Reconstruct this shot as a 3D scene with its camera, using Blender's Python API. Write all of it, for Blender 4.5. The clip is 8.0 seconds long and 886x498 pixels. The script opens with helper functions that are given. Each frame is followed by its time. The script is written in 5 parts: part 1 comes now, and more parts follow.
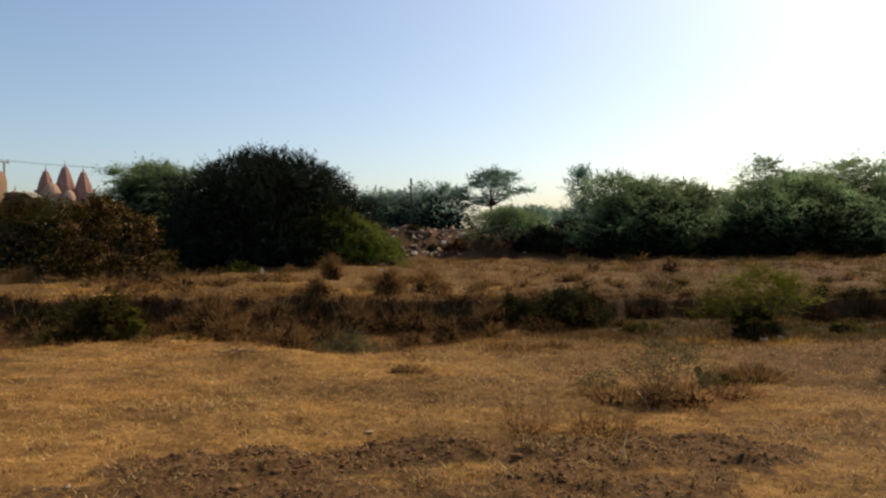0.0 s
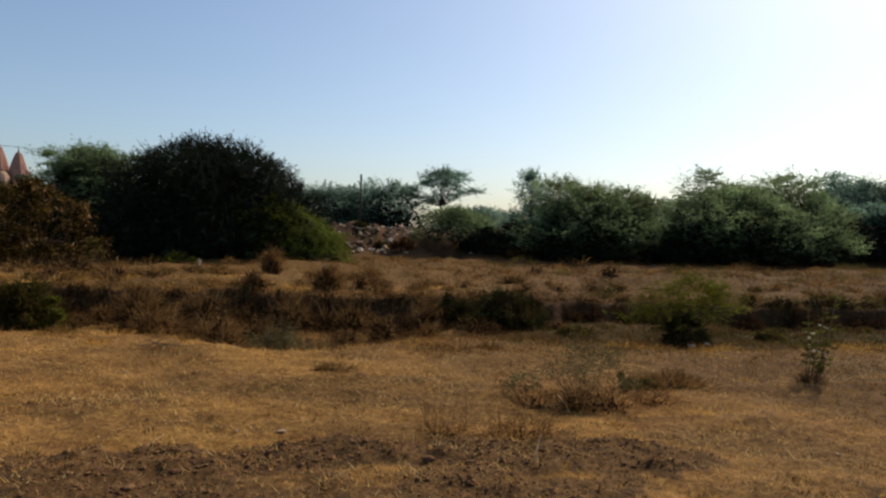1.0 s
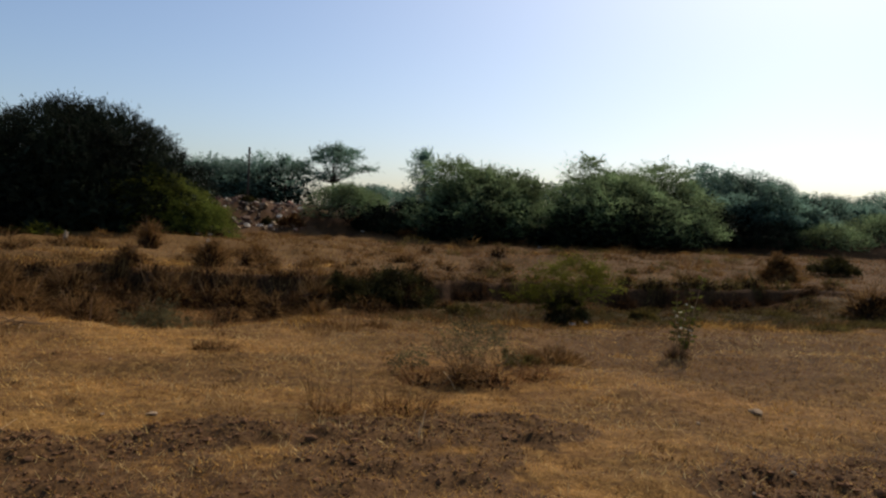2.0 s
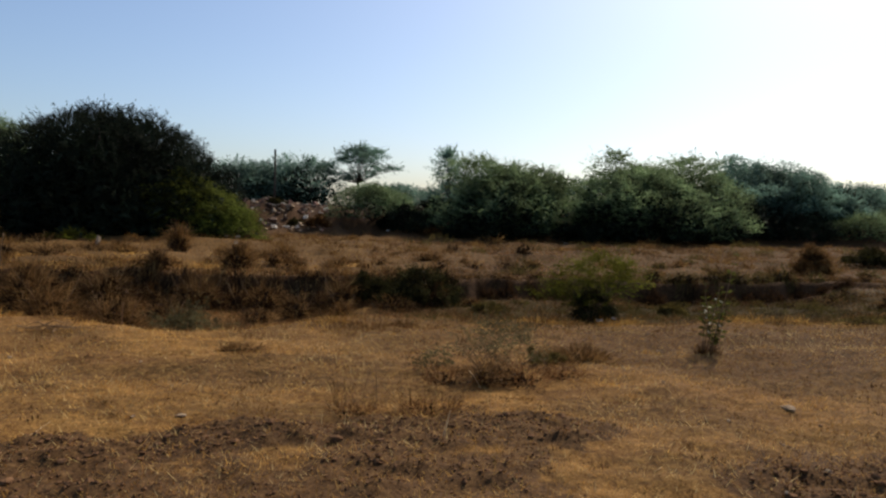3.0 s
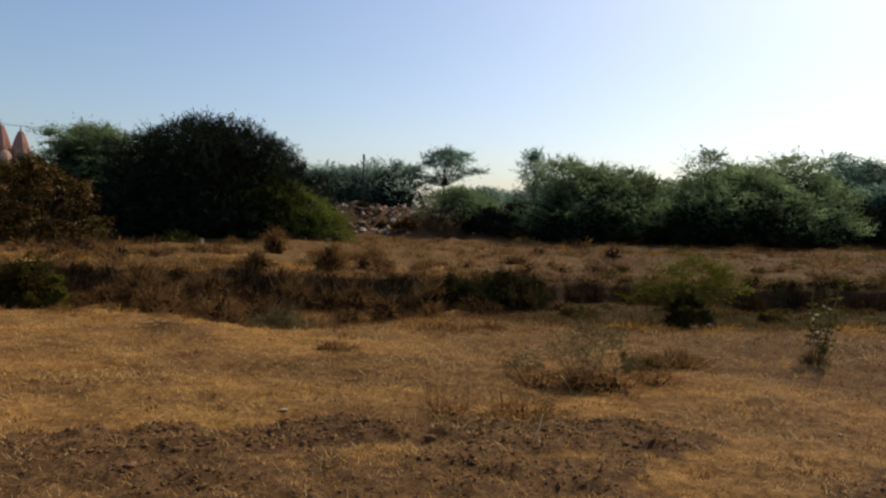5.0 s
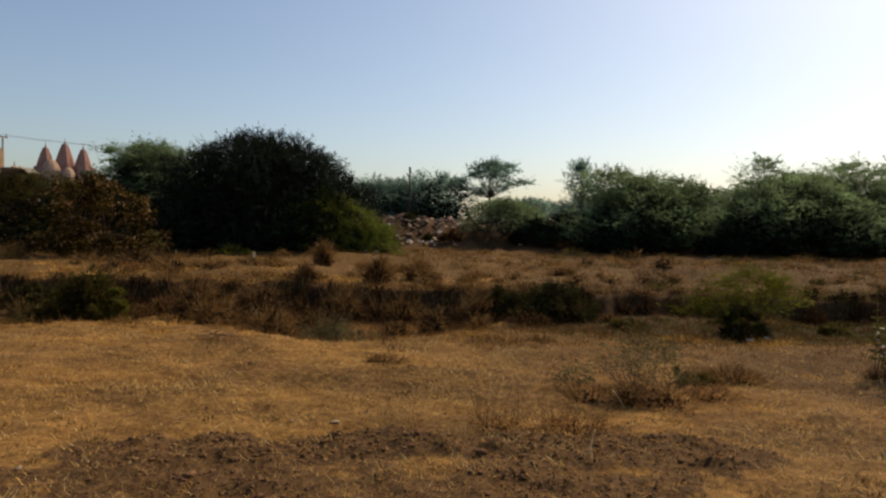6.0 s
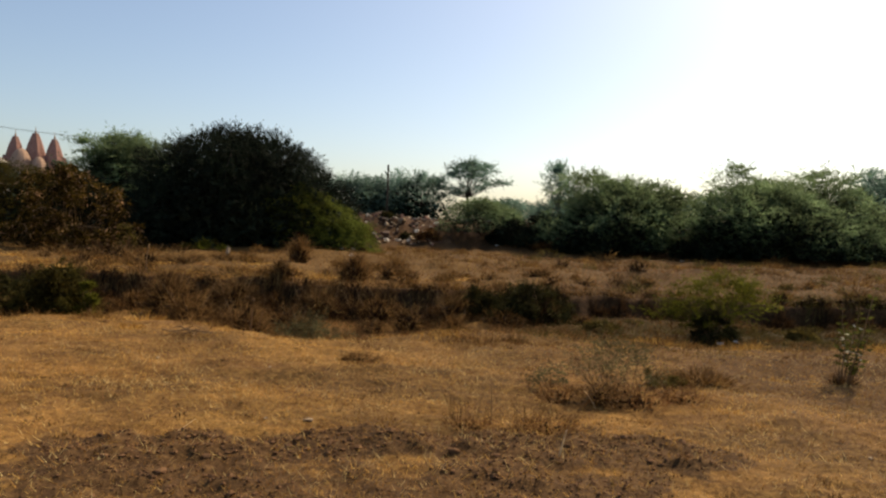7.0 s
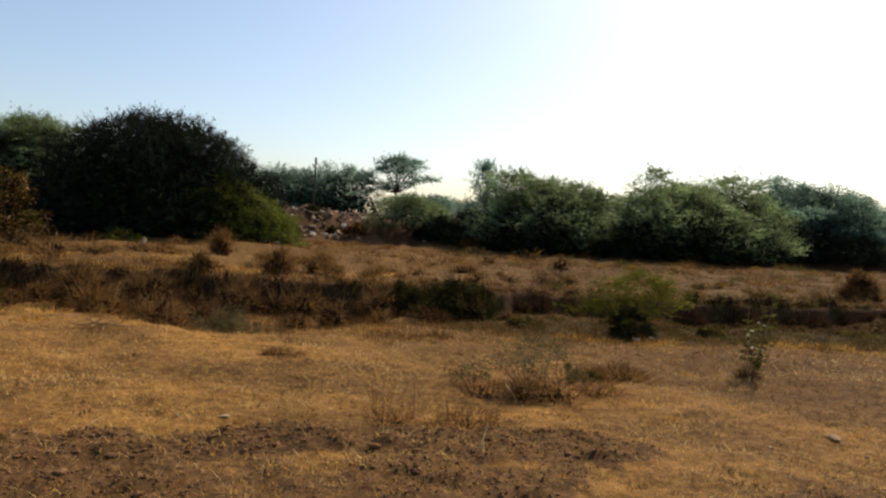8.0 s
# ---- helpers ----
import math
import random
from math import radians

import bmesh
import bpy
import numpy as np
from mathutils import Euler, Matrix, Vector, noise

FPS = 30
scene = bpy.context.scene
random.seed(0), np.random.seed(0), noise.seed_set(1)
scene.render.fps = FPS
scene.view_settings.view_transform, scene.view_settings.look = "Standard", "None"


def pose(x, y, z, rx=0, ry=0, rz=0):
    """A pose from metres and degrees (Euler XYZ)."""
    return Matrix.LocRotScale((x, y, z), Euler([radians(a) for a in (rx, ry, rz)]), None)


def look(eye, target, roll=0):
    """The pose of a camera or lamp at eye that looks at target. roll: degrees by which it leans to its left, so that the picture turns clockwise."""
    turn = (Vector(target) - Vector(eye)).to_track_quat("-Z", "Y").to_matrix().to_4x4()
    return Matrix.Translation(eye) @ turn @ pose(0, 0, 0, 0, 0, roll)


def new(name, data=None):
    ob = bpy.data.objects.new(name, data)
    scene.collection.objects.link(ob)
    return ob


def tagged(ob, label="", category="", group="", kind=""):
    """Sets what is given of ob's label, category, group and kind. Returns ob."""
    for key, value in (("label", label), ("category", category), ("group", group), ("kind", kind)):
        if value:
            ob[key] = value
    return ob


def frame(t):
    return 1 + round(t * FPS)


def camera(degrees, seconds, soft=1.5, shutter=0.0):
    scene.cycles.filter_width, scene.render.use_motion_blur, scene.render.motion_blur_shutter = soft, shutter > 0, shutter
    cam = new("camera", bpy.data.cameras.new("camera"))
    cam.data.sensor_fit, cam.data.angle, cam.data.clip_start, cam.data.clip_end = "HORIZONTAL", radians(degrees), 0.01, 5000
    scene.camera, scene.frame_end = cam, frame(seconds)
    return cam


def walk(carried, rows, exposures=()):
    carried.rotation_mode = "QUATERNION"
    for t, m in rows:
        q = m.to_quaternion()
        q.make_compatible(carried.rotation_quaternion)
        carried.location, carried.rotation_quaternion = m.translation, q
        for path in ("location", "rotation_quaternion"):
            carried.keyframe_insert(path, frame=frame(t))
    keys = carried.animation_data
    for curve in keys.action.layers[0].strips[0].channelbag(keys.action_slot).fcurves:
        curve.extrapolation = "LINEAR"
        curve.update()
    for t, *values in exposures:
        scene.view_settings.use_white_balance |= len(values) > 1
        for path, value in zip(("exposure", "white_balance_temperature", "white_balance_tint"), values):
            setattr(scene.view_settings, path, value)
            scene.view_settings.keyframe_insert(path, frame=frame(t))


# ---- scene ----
cam = camera(67.6, 8.0, soft=2.3)
PATH = [
    (0, (-0.016, 1.007, 1.57), (-0.109, 3.005, 1.524), -0.8),
    (0.2, (-0.001, 1.006, 1.57), (-0.146, 3.001, 1.569), 2.3),
    (0.5, (0.07, 1.052, 1.579), (-0.058, 3.048, 1.616), 1.9),
    (0.7, (0.115, 1.105, 1.576), (0.055, 3.104, 1.601), 1.7),
    (1, (0.2, 1.1, 1.563), (0.256, 3.098, 1.514), 1.4),
    (1.2, (0.226, 1.132, 1.563), (0.411, 3.122, 1.504), 0.7),
    (1.5, (0.239, 1.145, 1.561), (0.647, 3.102, 1.491), 2.1),
    (1.7, (0.233, 1.153, 1.539), (0.635, 3.11, 1.443), 2.9),
    (2.8, (0.252, 1.178, 1.542), (0.568, 3.15, 1.437), 1.7),
    (3, (0.266, 1.177, 1.549), (0.569, 3.151, 1.44), 1.8),
    (3.5, (0.258, 1.175, 1.549), (0.525, 3.154, 1.439), 1.8),
    (4, (0.249, 1.157, 1.551), (0.483, 3.14, 1.44), 1.7),
    (4.5, (0.235, 1.141, 1.558), (0.364, 3.133, 1.436), 1.3),
    (4.7, (0.216, 1.145, 1.551), (0.296, 3.14, 1.431), 1.5),
    (5.8, (0.191, 1.119, 1.554), (0.182, 3.117, 1.479), 1.1),
    (6, (0.177, 1.12, 1.568), (0.087, 3.117, 1.491), 1.1),
    (6.2, (0.156, 1.144, 1.558), (0.003, 3.136, 1.468), 1.5),
    (6.5, (0.162, 1.105, 1.576), (0.034, 3.099, 1.485), 1.8),
    (7, (0.177, 1.098, 1.577), (0.157, 3.096, 1.499), 2.3),
    (7.5, (0.187, 1.105, 1.574), (0.283, 3.101, 1.49), 2.9),
    (8, (0.198, 1.131, 1.561), (0.396, 3.12, 1.482), 3.6),
]
EXPOSURES = [(0, 0.06, 7300, 10), (0.5, -0.16, 7150, 9), (1, -0.13, 6900, 9), (1.5, -0.36, 6750, 10), (3, -0.13, 6550, 11), (4.5, -0.15, 6650, 12),
             (6, -0.17, 7450, 11), (6.5, 0.05, 7650, 11), (7.5, 0.17, 7550, 11), (8, 0.24, 7350, 11)]

walk(cam, [(t, look(eye, target, roll)) for t, eye, target, roll in PATH], EXPOSURES)

# ---- light ----
SUN_AZ, SUN_EL = radians(42), radians(44)
world = bpy.data.worlds.new("sky")
scene.world = world
world.use_nodes = True
wn = world.node_tree
wn.nodes.clear()
sky = wn.nodes.new("ShaderNodeTexSky")
sky.sky_type = "NISHITA"
sky.sun_disc = False
sky.sun_elevation, sky.sun_rotation = SUN_EL, SUN_AZ
sky.air_density, sky.dust_density, sky.ozone_density = 1.0, 1.7, 4.0
back = wn.nodes.new("ShaderNodeBackground")
back.inputs["Strength"].default_value = 0.148
wout = wn.nodes.new("ShaderNodeOutputWorld")
wn.links.new(sky.outputs[0], back.inputs[0])
wn.links.new(back.outputs[0], wout.inputs[0])
sun = new("sun", bpy.data.lights.new("sun", "SUN"))
sun.data.energy, sun.data.angle, sun.data.color = 4.2, radians(0.6), (1.0, 0.89, 0.72)
sun.matrix_world = look((60 * math.sin(SUN_AZ) * math.cos(SUN_EL), 60 * math.cos(SUN_AZ) * math.cos(SUN_EL), 60 * math.sin(SUN_EL)), (0, 0, 0))


# ---- materials ----
def material(name):
    m = bpy.data.materials.new(name)
    m.use_nodes = True
    t = m.node_tree
    t.nodes.clear()
    return m, t, t.nodes.new("ShaderNodeOutputMaterial")


def node(t, kind, **values):
    n = t.nodes.new("ShaderNode" + kind)
    for key, value in values.items():
        if key.startswith("i_"):
            n.inputs[key[2:].replace("_", " ")].default_value = value
        elif key == "data_type":
            n.data_type = value
        elif key == "attribute":
            n.attribute_name = value
        elif key == "operation":
            n.operation = value
    return n


def noise_at(t, scale, detail=4.0, rough=0.6):
    co = node(t, "TexCoord")
    n = node(t, "TexNoise", i_Scale=scale, i_Detail=detail, i_Roughness=rough)
    t.links.new(co.outputs["Object"], n.inputs["Vector"])
    return n.outputs["Fac"]


def streaks_at(t, scale, stretch):
    """Noise drawn out along x."""
    co = node(t, "TexCoord")
    mp = t.nodes.new("ShaderNodeMapping")
    mp.inputs["Scale"].default_value = (1 / stretch, 1, 1)
    t.links.new(co.outputs["Object"], mp.inputs["Vector"])
    n = node(t, "TexNoise", i_Scale=scale, i_Detail=5.0, i_Roughness=0.65)
    t.links.new(mp.outputs[0], n.inputs["Vector"])
    return n.outputs["Fac"]


def ramp(t, source, *stops):
    r = node(t, "ValToRGB")
    while len(r.color_ramp.elements) < len(stops):
        r.color_ramp.elements.new(0.5)
    for e, (place, colour) in zip(r.color_ramp.elements, stops):
        e.position, e.color = place, (*colour, 1)
    t.links.new(source, r.inputs["Fac"])
    return r.outputs["Color"]


def mixed(t, factor, a, b, kind="MIX"):
    m = t.nodes.new("ShaderNodeMix")
    m.data_type, m.blend_type = "RGBA", kind
    for source, socket in ((factor, m.inputs["Factor"]), (a, m.inputs["A"]), (b, m.inputs["B"])):
        if hasattr(source, "is_linked"):
            t.links.new(source, socket)
        elif isinstance(source, (int, float)):
            socket.default_value = source
        else:
            socket.default_value = (*source, 1)
    return m.outputs["Result"]


def finish(t, out, colour, rough=0.9, metal=0.0, bump=None, strength=0.3, depth=0.01, through_light=0.0, spec=0.3):
    b = node(t, "BsdfPrincipled", i_Roughness=rough, i_Metallic=metal)
    b.inputs["Specular IOR Level"].default_value = spec
    if hasattr(colour, "is_linked"):
        t.links.new(colour, b.inputs["Base Color"])
    else:
        b.inputs["Base Color"].default_value = (*colour, 1)
    if bump is not None:
        k = node(t, "Bump", i_Strength=strength, i_Distance=depth)
        t.links.new(bump, k.inputs["Height"])
        t.links.new(k.outputs[0], b.inputs["Normal"])
    last = b.outputs[0]
    if through_light:
        s = node(t, "BsdfTranslucent")
        if hasattr(colour, "is_linked"):
            t.links.new(colour, s.inputs["Color"])
        else:
            s.inputs["Color"].default_value = (*colour, 1)
        mx = node(t, "MixShader", i_Fac=through_light)
        t.links.new(last, mx.inputs[1])
        t.links.new(s.outputs[0], mx.inputs[2])
        last = mx.outputs[0]
    t.links.new(last, out.inputs["Surface"])


def plain(name, a, b, scale=6.0, rough=0.85, metal=0.0, strength=0.3, depth=0.01, spec=0.3):
    """Two tones of one surface over coarse and fine grain."""
    m, t, out = material(name)
    fine, coarse = noise_at(t, scale * 6, 5), noise_at(t, scale, 3)
    c1 = ramp(t, coarse, (0.32, a), (0.68, b))
    dark = tuple(v * 0.7 for v in a)
    c = mixed(t, 0.4, c1, ramp(t, fine, (0.35, dark), (0.65, b)))
    finish(t, out, c, rough, metal, fine, strength, depth, spec=spec)
    return m


def blades(name, *tones, light=0.25, rough=0.8, patch=0.5):
    """Leaves or straw: a tone for every blade, and patches of lighter and darker growth."""
    m, t, out = material(name)
    g = node(t, "NewGeometry")
    n = len(tones)
    c = ramp(t, g.outputs["Random Per Island"], *[(i / max(n - 1, 1), tone) for i, tone in enumerate(tones)])
    shade = ramp(t, noise_at(t, patch, 5, 0.62), (0.38, (0.42, 0.38, 0.36)), (0.5, (0.88, 0.84, 0.82)), (0.62, (1.25, 1.25, 1.2)))
    c = mixed(t, 1.0, c, shade, "MULTIPLY")
    finish(t, out, c, rough, through_light=light, spec=0.06)
    return m


def ground_material():
    m, t, out = material("dry_ground")
    big, mid, fine, grit = noise_at(t, 0.35, 4), noise_at(t, 1.9, 5), noise_at(t, 14, 5), noise_at(t, 70, 4)
    straw = ramp(t, mid, (0.34, (0.09875, 0.04244, 0.01259)), (0.48, (0.216, 0.1007, 0.02705)), (0.64, (0.36, 0.1841, 0.05183)))
    red = ramp(t, mid, (0.34, (0.08696, 0.03585, 0.01495)), (0.66, (0.2281, 0.1006, 0.03724)))
    c = mixed(t, ramp(t, big, (0.42, (0, 0, 0)), (0.58, (1, 1, 1))), straw, red)
    c = mixed(t, 0.5, c, ramp(t, fine, (0.36, (0.04687, 0.02267, 0.006449)), (0.50, (0.1819, 0.0928, 0.02466)), (0.66, (0.3845, 0.2247, 0.06629))))
    c = mixed(t, 0.42, c, ramp(t, grit, (0.38, (0.04783, 0.02202, 0.007652)), (0.62, (0.3648, 0.199, 0.05549))))
    c = mixed(t, 1.0, c, ramp(t, streaks_at(t, 3.2, 2.6), (0.36, (0.72, 0.68, 0.68)), (0.5, (1.04, 1.03, 1.03)), (0.64, (1.30, 1.30, 1.28))), "MULTIPLY")
    wild = node(t, "Attribute", attribute="wild")
    c = mixed(t, wild.outputs["Fac"], c, ramp(t, fine, (0.34, (0.04349, 0.02319, 0.007578)), (0.52, (0.1064, 0.05796, 0.01877)), (0.68, (0.1981, 0.1138, 0.0332))))
    green = node(t, "Attribute", attribute="green")
    soil = node(t, "Attribute", attribute="soil")
    earth = node(t, "Attribute", attribute="earth")
    dull = node(t, "Attribute", attribute="dull")
    c = mixed(t, dull.outputs["Fac"], c, ramp(t, fine, (0.34, (0.03818, 0.01818, 0.006757)), (0.66, (0.1061, 0.05252, 0.01858))))
    c = mixed(t, green.outputs["Fac"], c, ramp(t, fine, (0.3, (0.022, 0.0155, 0.0048)), (0.7, (0.078, 0.052, 0.0145))))
    # bare earth, darkened so that the scarp face carries shade in its colour
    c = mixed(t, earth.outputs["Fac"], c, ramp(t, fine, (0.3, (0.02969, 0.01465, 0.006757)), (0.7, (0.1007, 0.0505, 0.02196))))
    lumpy = node(t, "Math", operation="MULTIPLY_ADD")
    t.links.new(noise_at(t, 11, 4, 0.7), lumpy.inputs[0])
    lumpy.inputs[1].default_value = 1.3
    t.links.new(soil.outputs["Fac"], lumpy.inputs[2])
    crumbs = mixed(t, 0.5, ramp(t, grit, (0.36, (0.02287, 0.01145, 0.004899)), (0.64, (0.1299, 0.06872, 0.02872))), ramp(t, fine, (0.36, (0.02287, 0.01145, 0.004899)), (0.5, (0.07275, 0.03709, 0.01563)), (0.66, (0.1767, 0.09817, 0.03885))))
    c = mixed(t, ramp(t, lumpy.outputs[0], (0.70, (0, 0, 0)), (1.22, (0.92, 0.92, 0.92))), c, crumbs)
    finish(t, out, c, 0.95, bump=fine, strength=0.8, depth=0.03, spec=0.1)
    return m


GROUND = ground_material()
BARK = plain("bark", (0.045, 0.033, 0.024), (0.095, 0.072, 0.052), 8, 0.95, strength=0.6, depth=0.02)
TWIG = plain("dry_twig", (0.17, 0.095, 0.045), (0.29, 0.18, 0.09), 12, 0.9, spec=0.1)
PALE_TWIG = blades("pale_twig", (0.62, 0.46, 0.26), (0.78, 0.62, 0.38), light=0.35, patch=9.0)
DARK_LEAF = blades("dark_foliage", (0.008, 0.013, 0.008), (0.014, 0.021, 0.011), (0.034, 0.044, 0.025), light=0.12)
OLIVE_LEAF = blades("olive_foliage", (0.024, 0.023, 0.007), (0.046, 0.042, 0.012), (0.085, 0.070, 0.022), light=0.3, patch=2.0)
GREEN_LEAF = blades("green_foliage", (0.084, 0.1368, 0.0624), (0.1464, 0.2136, 0.1032), (0.234, 0.3072, 0.1632), light=0.75)
SPRAWL_LEAF = blades("yellowish_foliage", (0.060, 0.076, 0.016), (0.115, 0.142, 0.026), (0.19, 0.22, 0.048), light=0.6)
BRIGHT_LEAF = blades("bright_foliage", (0.0723, 0.0765, 0.0102), (0.119, 0.123, 0.0153), (0.19, 0.19, 0.034), light=0.6, patch=0.9)
GOLD_LEAF = blades("olive_gold_foliage", (0.034, 0.0288, 0.0064), (0.068, 0.056, 0.012), (0.1148, 0.0896, 0.0224), light=0.45, patch=1.0)
# bluer and lighter than the green foliage: distance haze mixed into the leaf colour
HAZED_LEAF = blades("haze_tinted_foliage", (0.09516, 0.1764, 0.1416), (0.1427, 0.2411, 0.1896), (0.1998, 0.3082, 0.246), light=0.8)
BROWN_LEAF = blades("browning_foliage", (0.0138, 0.01045, 0.0027), (0.0299, 0.02185, 0.0045), (0.046, 0.0323, 0.0063), (0.09775, 0.0646, 0.0117), (0.138, 0.0836, 0.018), (0.46, 0.285, 0.171), light=0.55, patch=1.2)
GREY_LEAF = blades("grey_green_foliage", (0.080, 0.076, 0.034), (0.125, 0.118, 0.054), (0.18, 0.165, 0.08), light=0.45, patch=3.0)
DRY_BROWN = blades("dry_brown_stalks", (0.0636, 0.0308, 0.0108), (0.138, 0.0678, 0.0237), (0.265, 0.139, 0.0487), light=0.3, patch=1.5)
BRUSH = blades("brown_dead_brush", (0.0537, 0.0273, 0.009605), (0.132, 0.0683, 0.02329), (0.254, 0.139, 0.04811), (0.41, 0.244, 0.09265), light=0.35, patch=1.3)
RED_BRUSH = blades("reddish_dead_brush", (0.06201, 0.0308, 0.01176), (0.1367, 0.0715, 0.02674), (0.2294, 0.131, 0.05026), (0.372, 0.239, 0.09341), light=0.35, patch=1.1)
OLIVE_GRASS = blades("yellowish_olive_grass", (0.055, 0.044, 0.012), (0.115, 0.092, 0.026), (0.20, 0.155, 0.05), light=0.4, patch=1.2)
DRY_RED = blades("dry_red_stalks", (0.107, 0.04752, 0.01827), (0.2087, 0.09516, 0.03476), (0.3463, 0.1772, 0.06616), light=0.3, patch=1.6)
STRAW = blades("straw", (0.2417, 0.1136, 0.02676), (0.4629, 0.2384, 0.05799), (0.648, 0.374, 0.09781), (0.8023, 0.5372, 0.1744), light=0.35, patch=0.9)
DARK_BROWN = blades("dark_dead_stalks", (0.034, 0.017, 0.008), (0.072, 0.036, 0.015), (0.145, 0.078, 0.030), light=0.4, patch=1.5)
GREY_TWIG = blades("grey_brown_twigs", (0.06, 0.042, 0.026), (0.12, 0.085, 0.054), (0.19, 0.14, 0.09), light=0.2, patch=3.0)
# darker stalk tones that put the shade inside a heap into the colour
INSIDE = blades("shade_coloured_stalks", (0.022, 0.012, 0.006), (0.045, 0.024, 0.011), (0.075, 0.042, 0.018), light=0.1, patch=2.0)
BLEACHED = blades("bleached_straw", (0.62, 0.44, 0.17), (0.78, 0.6, 0.272), light=0.3)
WILD_STRAW = blades("brown_grass", (0.1216, 0.05801, 0.01784), (0.2136, 0.1075, 0.03377), (0.3046, 0.1693, 0.05248), (0.4367, 0.2789, 0.09352), light=0.3, patch=0.6)
WEED = blades("dull_green_weed", (0.0808, 0.0627, 0.0171), (0.142, 0.109, 0.0285), (0.228, 0.171, 0.0522), light=0.3, patch=0.7)
DULL_WEED = blades("dark_creeping_weed", (0.03856, 0.02806, 0.00646), (0.07226, 0.05395, 0.0113), (0.1248, 0.09176, 0.02176), light=0.25, patch=0.8)
WEED_LEAF = blades("broad_green_leaf", (0.06, 0.06912, 0.0144), (0.12, 0.1253, 0.0306), light=0.6)
# near-white colour that paints the sun's glint on waxy leaves
WHITE_LEAF = blades("glint_pale_leaf", (0.72, 0.70, 0.52), (0.82, 0.80, 0.66), light=0.5)
CLOD = plain("dark_clod", (0.08925, 0.04572, 0.02279), (0.231, 0.1212, 0.0596), 18, 0.95, strength=0.6, spec=0.05)
STONE = plain("pale_stone", (0.34, 0.23, 0.132), (0.459, 0.34, 0.221), 18, 0.9, spec=0.1)
DULL_STONE = plain("dull_brown_stone", (0.21, 0.14, 0.078), (0.33, 0.23, 0.14), 18, 0.9, spec=0.1)
RUBBLE = plain("rubble", (0.10, 0.058, 0.037), (0.20, 0.125, 0.082), 5, 0.95)
BRICK = plain("broken_brick", (0.18, 0.085, 0.055), (0.28, 0.15, 0.10), 9, 0.95)
PLASTIC = blades("white_plastic", (0.80, 0.77, 0.70), (0.86, 0.84, 0.78), light=0.5, rough=0.5, patch=4.0)
# pink stone, its colour paled to paint the haze over the distance
SANDSTONE = plain("pink_sandstone", (0.324, 0.161, 0.1232), (0.456, 0.252, 0.1885), 0.35, 0.9, strength=0.4, depth=0.1)
PALE_SANDSTONE = plain("pale_sandstone", (0.38, 0.23, 0.15), (0.48, 0.31, 0.21), 0.35, 0.9, strength=0.4, depth=0.1)
TARP = plain("dark_tarpaulin", (0.010, 0.010, 0.013), (0.022, 0.021, 0.025), 1.2, 0.95, strength=0.5, depth=0.04, spec=0.03)
TAN_COVER = plain("tan_cover", (0.16, 0.095, 0.05), (0.27, 0.17, 0.095), 1.5, 0.9, strength=0.5, depth=0.04)
CAB_PAINT = plain("faded_brown_paint", (0.045, 0.024, 0.013), (0.085, 0.046, 0.025), 1.5, 0.6, spec=0.2)
CREAM_PAINT = plain("cream_paint", (0.20, 0.16, 0.11), (0.28, 0.23, 0.16), 1.5, 0.6, spec=0.3)
RUBBER = plain("rubber", (0.02, 0.02, 0.02), (0.035, 0.035, 0.035), 6, 0.85)
STEEL = plain("painted_steel", (0.10, 0.10, 0.10), (0.18, 0.17, 0.16), 4, 0.6)
CONCRETE = plain("weathered_concrete", (0.26, 0.25, 0.23), (0.38, 0.36, 0.33), 3, 0.9)
ASPHALT = plain("dusty_asphalt", (0.05, 0.047, 0.043), (0.10, 0.09, 0.08), 0.8, 0.9)
glass, gt, gout = material("dark_glass")
finish(gt, gout, (0.015, 0.016, 0.018), 0.35, spec=0.15)


# ---- meshes ----
def rng(seed):
    return np.random.default_rng(seed)


def link(name, verts, faces, mat, parent=None, label="", smooth=False):
    """One mesh object from lists of corners and faces."""
    me = bpy.data.meshes.new(name)
    me.from_pydata(np.asarray(verts).tolist(), [], faces if isinstance(faces, list) else np.asarray(faces).tolist())
    me.materials.append(mat)
    if smooth:
        me.polygons.foreach_set("use_smooth", [True] * len(me.polygons))
    me.update()
    ob = new(name, me)
    if parent is not None:
        ob.parent = parent
    if label:
        tagged(ob, label)
    return ob


def part(name, bm, mat, parent=None, label="", smooth=False):
    me = bpy.data.meshes.new(name)
    bm.to_mesh(me)
    bm.free()
    me.materials.append(mat)
    if smooth:
        me.polygons.foreach_set("use_smooth", [True] * len(me.polygons))
    ob = new(name, me)
    if parent is not None:
        ob.parent = parent
    if label:
        tagged(ob, label)
    return ob


def empty(name, x, y, z, label, category, group=""):
    ob = new(name)
    ob.location = (x, y, z)
    ob.empty_display_size = 0.1
    return tagged(ob, label, category, group)


